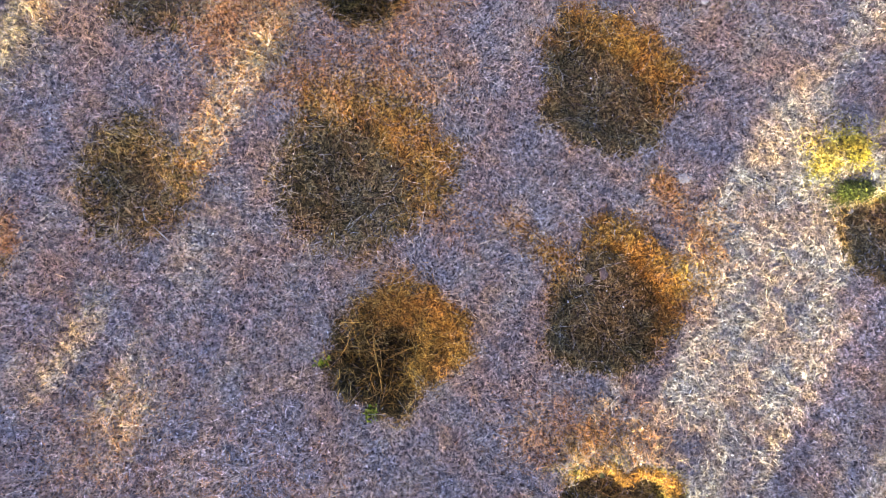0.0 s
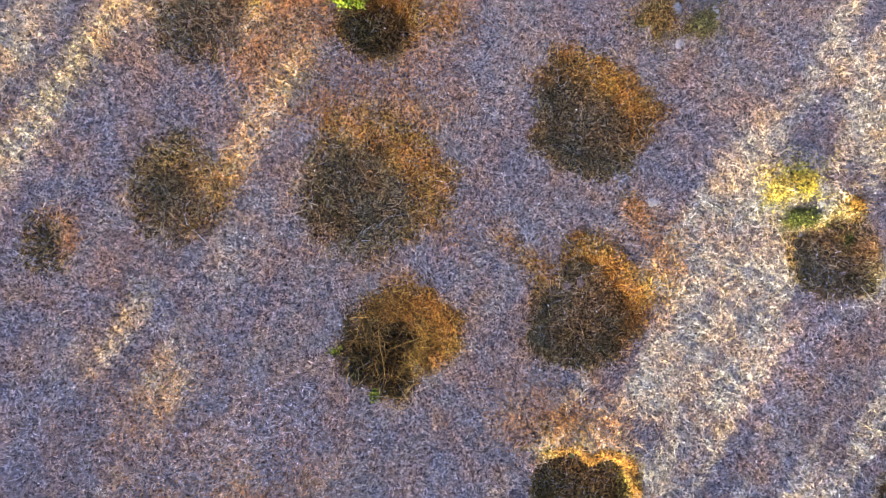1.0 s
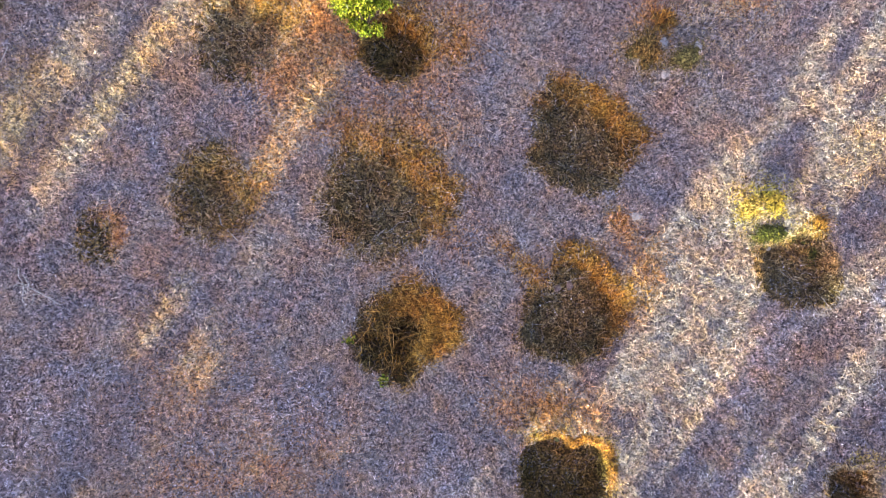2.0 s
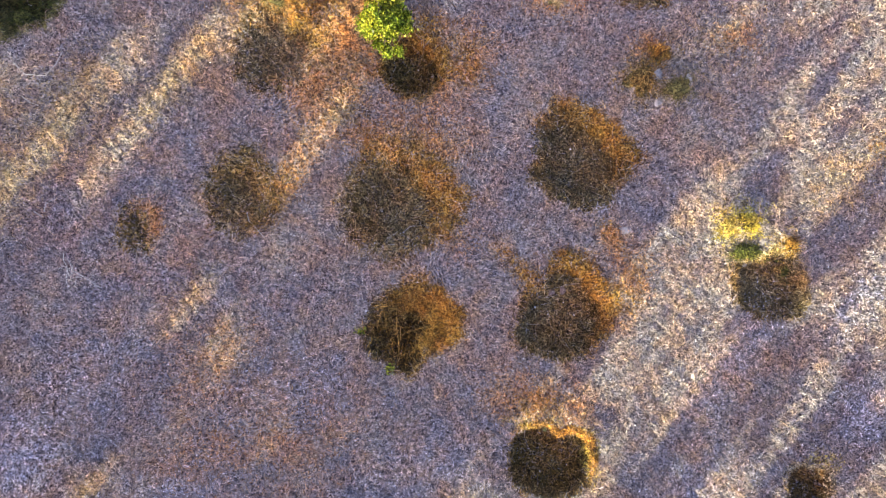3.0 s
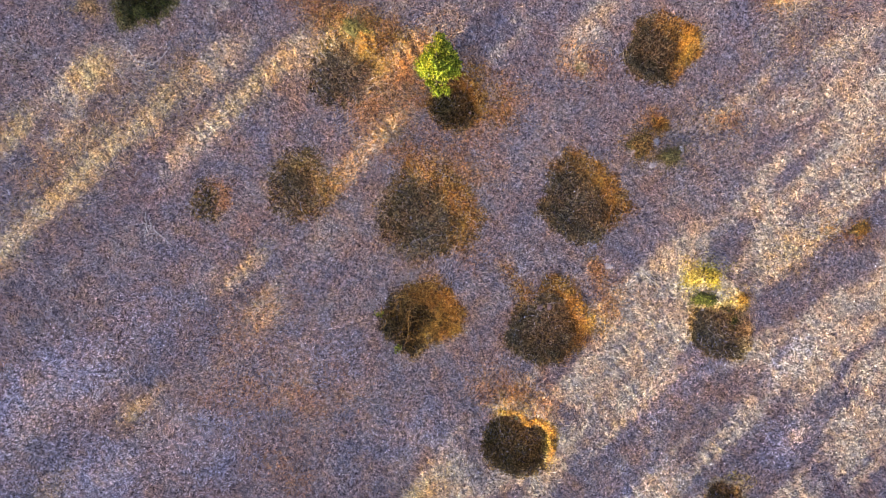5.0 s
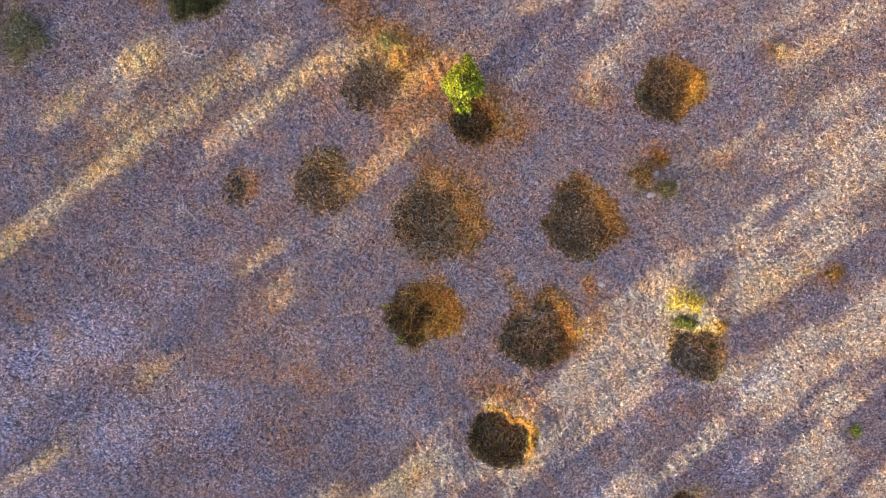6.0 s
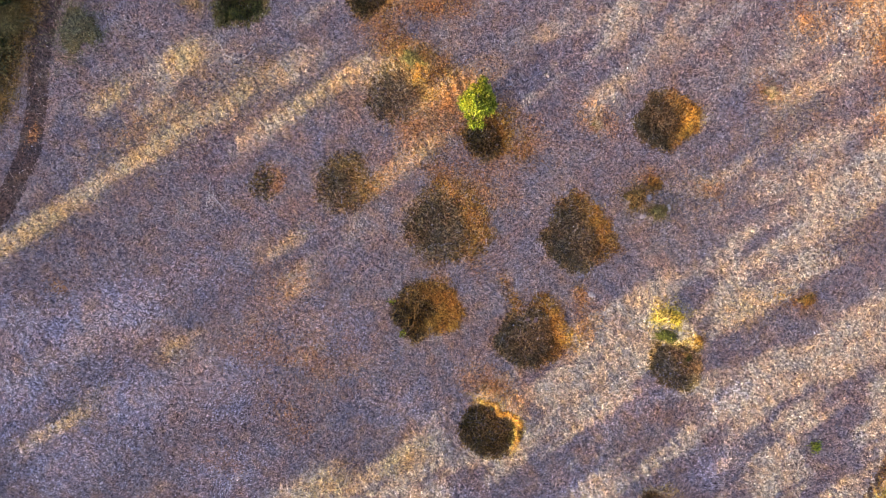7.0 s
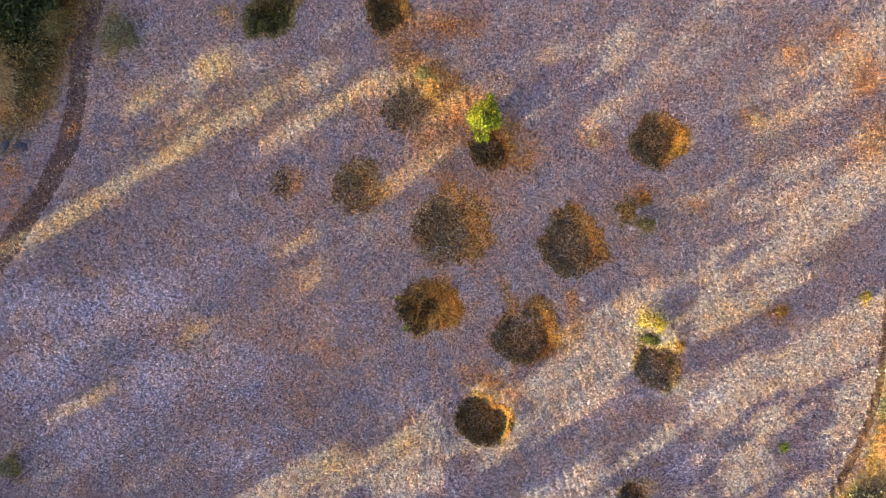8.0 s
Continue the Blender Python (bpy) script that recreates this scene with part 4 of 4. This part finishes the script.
def forked_branch():
    """A dead branch with two side branches, lying on the grass."""
    ob = thing("branch", -6.98, -0.41, on(-6.98, -0.41), "bleached forked branch on the grass", "branch")
    for name, line, r0 in (("main_branch", [(-7.08, -0.13), (-7.06, -0.28), (-6.98, -0.41), (-6.77, -0.48), (-6.51, -0.6), (-6.31, -0.71)], 0.009),
                           ("side_branch", [(-6.98, -0.41), (-6.95, -0.66), (-6.91, -0.83), (-6.8, -0.7), (-6.79, -0.54)], 0.008),
                           ("side_branch", [(-7.16, -0.45), (-7.08, -0.38), (-6.98, -0.41)], 0.007)):
        pts = [(x, y, on(x, y) + 0.045 + 0.012 * (k % 2)) for k, (x, y) in enumerate(line)]
        piece(name, mesh_of(name, *tube(pts, [r0 * (1 - 0.4 * k / len(pts)) for k in range(len(pts))], 7), M_DRIFTWOOD, True), ob)
    return ob


forked_branch()
stick([(-7.7, 0.58), (-7.63, 0.55), (-7.56, 0.5)], 0.008, M_DRIFTWOOD, "short bleached stick on the grass")
stick([(-7.52, 0.59), (-7.48, 0.75), (-7.34, 0.87)], 0.008, M_DRIFTWOOD, "bent bleached stick on the grass")
stick([(-7.55, 0.34), (-7.43, 0.27), (-7.33, 0.18)], 0.009, M_STEM, "thin pale stalk on the grass")
stick([(-6.08, -0.47), (-5.82, -0.32), (-5.58, -0.17)], 0.008, M_STEM, "long thin pale stalk beside a small pit")
stick([(-4.78, 0.13), (-4.68, 0.1), (-4.59, 0.06)], 0.009, M_STEM, "short pale stalk on the grass")
twig_pile(-6.95, -0.45, 0.35, 9, M_GREYTWIG, "small heap of bleached grey twigs", 71, 0.15)
twig_pile(-0.7, 4.25, 0.45, 9, M_TANTWIG, "bare tan twigs over a dark pit", 72, 0.3)
twig_pile(3.0, 6.5, 0.55, 14, M_TANTWIG, "dry tan twigs across a pit", 73, 0.3)


# ---- undergrowth beside the paths ----
def shrub(x, y, radius, height, mat, label, seed, count=2600, twiggy=False, size=0.05):
    r = np.random.default_rng(seed)
    z = on(x, y)
    ob = thing("shrub", x, y, z, label, "shrub")
    stems = 34 if twiggy else 20
    for k in range(stems):
        a, q, h = r.uniform(0, math.tau), radius * math.sqrt(r.uniform(0.05, 1)), height * r.uniform(0.45, 1)
        tip = Vector((x + q * math.cos(a), y + q * math.sin(a), z + h * (1 - 0.4 * (q / radius) ** 2)))
        base = Vector((x + 0.15 * q * math.cos(a), y + 0.15 * q * math.sin(a), z - 0.03))
        m = base.lerp(tip, 0.5) + Vector((r.uniform(-0.06, 0.06), r.uniform(-0.06, 0.06), 0.08))
        branch = piece("branch", mesh_of("branch", *tube([base, m, tip], [0.016, 0.011, 0.004], 5), M_DRYTWIG if twiggy else M_BARK, True), ob)
        n = count // stems
        c = np.where(r.uniform(0, 1, n)[:, None] < 0.5, np.array(tip), np.array(m)) + r.normal(0, 0.09 + 0.05 * radius, (n, 3))
        c[:, 2] = np.maximum(c[:, 2], z + 0.02)
        if twiggy:
            v, f = strands(c[:, 0], c[:, 1], c[:, 2], np.arctan2(c[:, 1] - y, c[:, 0] - x) + r.normal(0, 0.6, n), r.uniform(0.12, 0.4, n), r.uniform(0.005, 0.01, n), r.uniform(0, 0.3, n), r.uniform(-0.1, 0.4, n), r.uniform(-0.2, 0.2, n))
            piece("brushwood", mesh_of("brushwood", v, f, mat), branch, "", "stuff")
        else:
            piece("foliage", mesh_of("foliage", *leaves(c[:, 0], c[:, 1], c[:, 2], r.uniform(0.4, 1, n) * size, r), mat), branch, "", "stuff")
    return ob


shrub(-15.1, 1.2, 0.95, 0.9, M_DARKLEAF, "dark green leafy shrub beside the footpath", 81, 9000, False, 0.07)
shrub(-14.5, 2.0, 0.7, 0.7, M_DARKLEAF, "dark green leafy shrub beside the footpath", 82, 7000, False, 0.07)
shrub(-15.6, 2.9, 1.0, 1.0, M_DARKLEAF, "dark green leafy shrub beside the footpath", 83, 8000, False, 0.07)
shrub(-14.3, 3.6, 0.8, 0.7, M_DARKLEAF, "dark green leafy shrub beside the footpath", 84, 6000, False, 0.07)
shrub(-14.6, -0.55, 0.85, 0.7, M_DRYTWIG, "bare tan twiggy bush beside the footpath", 85, 3200, True)
shrub(-14.1, -1.1, 0.55, 0.4, M_TANTWIG, "low tan twiggy bush beside the footpath", 86, 900, True)
shrub(-13.7, 0.6, 0.5, 0.35, M_OLIVE, "low olive undergrowth beside the footpath", 87, 4500, False, 0.06)
shrub(-13.65, 1.55, 0.45, 0.3, M_OLIVE, "low brown bracken beside the footpath", 88, 1500, True)
shrub(-14.0, 0.95, 0.55, 0.4, M_DARKLEAF, "low dark green shrub beside the footpath", 95, 4500, False, 0.06)
shrub(-13.85, 2.7, 0.5, 0.4, M_OLIVE, "low olive undergrowth beside the footpath", 96, 3500, False, 0.06)
shrub(-15.0, 0.2, 0.5, 0.5, M_DARKLEAF, "dark green leafy shrub beside the footpath", 97, 4500, False, 0.06)
shrub(-13.75, -0.35, 0.35, 0.25, M_OLIVE, "low olive undergrowth beside the footpath", 98, 2200, False, 0.05)
shrub(13.1, 1.7, 0.5, 0.4, M_RUST, "rusty bracken on the bank by the path", 89, 1600, True)
shrub(13.5, 0.5, 0.6, 0.4, M_TANTWIG, "dry straw-coloured bush on the bank", 90, 1600, True)
shrub(12.6, 2.6, 0.4, 0.3, M_HERB, "olive green undergrowth on the bank", 91, 1600)
shrub(13.0, -0.3, 0.5, 0.35, M_HERB, "olive green undergrowth on the bank", 92, 1800)
shrub(12.5, 3.9, 0.5, 0.35, M_HERB, "olive green undergrowth on the bank", 93, 1600)
shrub(13.9, 2.4, 0.6, 0.4, M_RUST, "rusty bracken on the bank by the path", 94, 1500, True)

patch_of("bank_bracken", [(13.4, 1.2, 1.0, 2.0, 0, 1.0), (13.3, -0.6, 0.8, 1.2, 0, 0.8), (13.0, 3.2, 0.6, 1.4, 0, 0.7)], M_OCHRE, "rusty ochre bracken covering the bank beside the path", "bracken", 2600, 0.08, 0.25, 0.5, 9)
patch_of("verge_bracken", [(-13.7, 1.5, 0.55, 1.1, -15, 3.0), (-13.4, 0.3, 0.5, 0.9, -15, 2.6), (-13.1, -0.6, 0.4, 0.8, -15, 1.4), (-13.3, 1.1, 0.3, 0.9, -15, 1.8), (-13.6, 2.6, 0.5, 0.8, 0, 2.0), (-13.6, -0.5, 0.45, 0.7, 0, 1.6), (-14.1, -1.4, 0.6, 0.5, 0, 1.5), (-13.2, -0.9, 0.4, 0.8, 0, 0.5)], M_BROWN, "brown olive bracken between the shrubs and the footpath", "bracken", 3000, 0.06, 0.22, 0.4, 11, 0.03)
patch_of("verge_growth", [(-14.0, 0.6, 0.8, 1.6, 0, 0.9), (-13.6, -1.6, 0.6, 1.2, 0, 1.2), (-13.6, 0.5, 0.5, 1.4, 0, 2.0), (-14.4, -0.6, 0.7, 0.8, 0, 1.5), (-14.2, 3.0, 0.9, 1.6, 0, 0.9)], M_OLIVE, "dark olive undergrowth along the footpath", "undergrowth", 2600, 0.08, 0.25, 0.5, 10)
patch_of("bleached_grass", [(-4.8, 2.15, 0.35, 0.3, 0, 1.2), (3.42, 1.4, 0.25, 0.2, 0, 1.0), (2.72, -2.26, 0.3, 0.25, 0, 1.6), (1.55, 0.55, 0.4, 0.3, -40, 0.7), (-7.0, -4.5, 1.4, 1.0, 20, 0.25), (-5.5, -8.0, 1.2, 1.6, 20, 0.25), (-1.3, 2.3, 0.15, 0.1, 0, 2.0), (0.1, 1.72, 0.12, 0.1, 0, 2.0)], M_BLEACHED, "bleached greyish-white grass in small patches", "grass", 1500, 0.04, 0.14, 0.25, 12)
patch_of("yellow_moss", [(4.4, 1.2, 0.22, 0.18, 0, 0.8), (4.96, 1.25, 0.3, 0.2, 20, 0.8), (5.3, 0.9, 0.2, 0.16, 0, 0.6), (4.6, 0.4, 0.2, 0.2, 0, 0.4), (5.35, 1.75, 0.55, 0.45, 0, 1.6), (6.3, 1.5, 0.4, 0.4, 0, 0.7), (1.95, -2.3, 0.5, 0.2, 10, 1.6), (2.95, -2.5, 0.2, 0.4, 0, 1.6), (3.15, -2.9, 0.18, 0.4, 0, 1.4), (3.95, 4.05, 0.3, 0.25, 0, 1.2)], M_YELLOW, "yellow-ochre moss and grass on heaps beside the pits", "moss", 3000, 0.03, 0.08, 0.3, 14)
patch_of("bank_grass", [(12.75, 1.6, 0.3, 1.6, 8, 1.2), (12.75, -0.4, 0.35, 0.9, 0, 1.2), (12.3, 3.3, 0.3, 1.0, 20, 1.0)], M_YELLOW, "olive yellow grass at the foot of the bank", "grass", 2600, 0.06, 0.2, 0.5, 15)
patch_of("ochre_bracken", [(-0.8, 2.47, 0.5, 0.2, -10, 2.2), (-0.22, 2.05, 0.28, 0.4, 40, 2.2), (0.02, 1.4, 0.16, 0.5, 5, 2.0), (-1.5, 2.42, 0.3, 0.2, 10, 1.6), (1.55, 0.4, 0.35, 0.14, -15, 2.0), (2.4, 0.62, 0.4, 0.18, -15, 2.0), (-0.45, -0.3, 0.4, 0.25, -20, 2.0),
    (-4.12, 5.07, 0.5, 0.35, 20, 1.6), (-3.38, 5.26, 0.7, 0.35, 0, 1.6), (-2.5, 5.0, 0.45, 0.45, 0, 1.6), (-2.35, 4.1, 0.5, 0.9, -10, 1.5), (-4.4, 5.5, 0.5, 0.4, 0, 0.9), (-0.7, 4.8, 0.45, 0.3, 0, 1.6), (0.15, 4.1, 0.3, 0.5, 0, 1.2), (-0.05, 4.3, 0.5, 0.6, 0, 1.0),
    # (-3.1, 1.55) puts warm sunlight into the colour beside the side pit
    (-1.0, 2.6, 1.2, 0.3, 0, 1.2), (-3.1, 1.55, 0.22, 0.5, -10, 1.6), (3.1, 1.25, 0.16, 0.36, 35, 2.2), (1.3, 0.62, 0.5, 0.2, -35, 1.6), (2.4, 0.78, 0.5, 0.2, 0, 1.4), (1.72, 0.2, 0.25, 0.4, 0, 1.3), (-0.4, 0.02, 0.35, 0.3, 0, 1.4),
    (3.55, 0.2, 0.3, 0.5, 0, 1.0), (2.0, -2.0, 0.7, 0.3, 5, 1.0), (-4.9, 6.0, 0.4, 0.7, -30, 1.2), (-3.6, 6.6, 1.0, 0.3, 27, 0.8), (8.0, 3.4, 0.3, 0.3, 0, 0.3), (7.7, 10.5, 0.6, 0.6, 0, 0.4), (8.7, 9.2, 0.5, 0.8, 0, 0.5), (-2.0, 3.0, 0.5, 0.5, 0, 0.6),
], M_OCHRE, "ochre bracken litter round the pits", "litter", 3000, 0.04, 0.18, 0.3, 16, 0.022)
# yellow rim grass whose gold also paints the sun's brightness there
patch_of("gold_sun_grass", [(1.95, -2.4, 0.4, 0.12, -5, 3.0), (2.35, -2.3, 0.2, 0.12, 0, 2.5), (2.95, -2.42, 0.2, 0.12, -30, 3.0), (3.15, -2.75, 0.12, 0.35, 0, 3.0), (3.18, -3.1, 0.12, 0.3, 10, 2.0), (5.45, 1.82, 0.32, 0.36, 0, 1.5), (6.35, 1.4, 0.3, 0.3, 0, 1.0), (3.28, 0.05, 0.12, 0.3, 5, 1.6), (-3.05, 1.5, 0.12, 0.35, -10, 1.6), (7.45, -2.5, 0.3, 0.2, 0, 1.2), (-2.55, 5.0, 0.3, 0.3, 0, 1.4), (-3.9, 5.2, 0.5, 0.2, 10, 1.0), (4.0, 6.6, 0.15, 0.3, 0, 1.2)], M_GOLD, "golden yellow grass on pit rims, brightened as sunlit", "grass", 3200, 0.05, 0.16, 0.5, 18)
# tawny drifts, most laid along the sun strips to paint their yellow
patch_of("tawny_sun_grass", [
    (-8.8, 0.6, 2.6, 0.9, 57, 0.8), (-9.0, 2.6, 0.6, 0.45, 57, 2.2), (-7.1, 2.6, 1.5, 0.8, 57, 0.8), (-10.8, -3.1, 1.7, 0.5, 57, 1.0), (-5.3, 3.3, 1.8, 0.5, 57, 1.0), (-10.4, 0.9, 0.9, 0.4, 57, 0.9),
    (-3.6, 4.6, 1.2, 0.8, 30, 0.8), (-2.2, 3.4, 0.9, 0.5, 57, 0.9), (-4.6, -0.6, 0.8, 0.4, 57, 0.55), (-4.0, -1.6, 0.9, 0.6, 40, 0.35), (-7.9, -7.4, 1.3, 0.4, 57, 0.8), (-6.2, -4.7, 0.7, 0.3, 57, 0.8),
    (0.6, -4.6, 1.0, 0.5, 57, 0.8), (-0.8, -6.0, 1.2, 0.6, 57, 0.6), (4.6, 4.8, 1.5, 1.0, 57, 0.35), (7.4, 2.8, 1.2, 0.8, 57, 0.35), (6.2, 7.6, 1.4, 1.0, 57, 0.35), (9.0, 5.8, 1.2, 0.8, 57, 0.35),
], M_TAWNY, "tawny yellow dry grass in drifts, partly yellowing the sun strips", "grass", 2400, 0.05, 0.2, 0.3, 31, 0.02)
# grey grass, paled further to lift shade left too dark by the trees
patch_of("grey_shade_lift", [
    (-8.0, -4.4, 1.5, 1.0, 40, 2.0), (-6.6, -6.4, 1.3, 1.0, 40, 2.0), (-9.4, -5.6, 1.3, 1.0, 40, 1.4), (-6.4, -2.4, 1.4, 0.9, 40, 0.6), (-4.6, -4.8, 1.6, 1.2, 40, 1.0), (-3.4, -7.0, 1.6, 1.0, 30, 1.0), (-9.6, -7.6, 1.6, 1.2, 40, 2.0), (-7.6, -8.6, 1.5, 1.1, 40, 1.6), (-10.9, -6.0, 1.2, 1.0, 40, 1.4),
    (-2.6, -2.4, 1.6, 1.0, 0, 0.5), (0.2, -3.4, 1.6, 0.8, 10, 0.6), (2.2, -5.4, 1.8, 0.8, 40, 0.8), (5.2, -3.6, 1.3, 0.8, 57, 1.5), (6.8, -4.4, 1.4, 0.8, 57, 1.4), (5.5, -1.0, 1.4, 0.5, 57, 1.4), (8.2, -1.4, 0.8, 0.5, 57, 1.4), (7.8, 0.4, 1.0, 0.4, 57, 0.8)], M_GREYLIFT, "matted grey-mauve grass, paled to brighten the long shade", "grass", 2600, 0.04, 0.16, 0.1, 32, 0.02, True)
patch_of("mauve_grass", [(-5.4, 1.7, 1.7, 0.9, 40, 0.9), (-5.2, -0.4, 1.6, 0.9, 40, 0.9), (-3.2, -0.5, 1.2, 0.7, 0, 0.7), (-6.9, 0.5, 1.0, 1.0, 0, 0.8), (-3.0, 2.8, 0.8, 0.8, 0, 0.6), (-4.6, -2.6, 1.6, 0.9, 40, 0.6)], M_MAUVE, "matted mauve-brown grass round the shallow pits", "grass", 2600, 0.05, 0.2, 0.1, 35, 0.016, True)
patch_of("fringe_grass", [(-0.1, 1.75, 0.2, 0.45, 10, 1.6), (-0.12, 1.2, 0.2, 0.4, -15, 1.3), (-0.5, 2.2, 0.45, 0.18, -25, 1.6), (3.24, 0.08, 0.09, 0.3, -12, 4.0), (3.0, 0.38, 0.2, 0.1, -25, 2.5), (-0.75, 2.4, 0.45, 0.12, -12, 2.2), (-0.25, 2.08, 0.22, 0.2, 40, 2.2), (-0.03, 1.65, 0.1, 0.3, 0, 1.5), (-1.5, 2.45, 0.2, 0.12, 0, 2.0)], M_OCHRE, "golden-orange grass fringing two pits", "grass", 2400, 0.04, 0.15, 0.5, 33, 0.03)
# dark strands painting the shadow inside the pit edges, partly bare soil
patch_of("peat_and_shade", [
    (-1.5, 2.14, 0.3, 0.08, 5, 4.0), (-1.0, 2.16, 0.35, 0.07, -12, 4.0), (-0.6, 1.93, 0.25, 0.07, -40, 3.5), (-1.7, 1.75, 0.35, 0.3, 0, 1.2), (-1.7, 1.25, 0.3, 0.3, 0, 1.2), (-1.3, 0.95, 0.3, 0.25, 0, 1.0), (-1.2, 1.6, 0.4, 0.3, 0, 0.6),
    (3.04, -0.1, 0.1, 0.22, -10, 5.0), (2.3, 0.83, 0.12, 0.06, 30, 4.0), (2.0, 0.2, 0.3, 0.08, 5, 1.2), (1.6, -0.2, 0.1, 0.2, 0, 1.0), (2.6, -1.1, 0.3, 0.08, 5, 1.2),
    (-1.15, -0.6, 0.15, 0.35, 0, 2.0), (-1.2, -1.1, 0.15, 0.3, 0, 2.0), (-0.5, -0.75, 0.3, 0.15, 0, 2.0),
], M_PEATSHADE, "dark peaty soil and painted shadow inside the pit edges", "soil", 3400, 0.03, 0.1, 0.15, 34, 0.035)
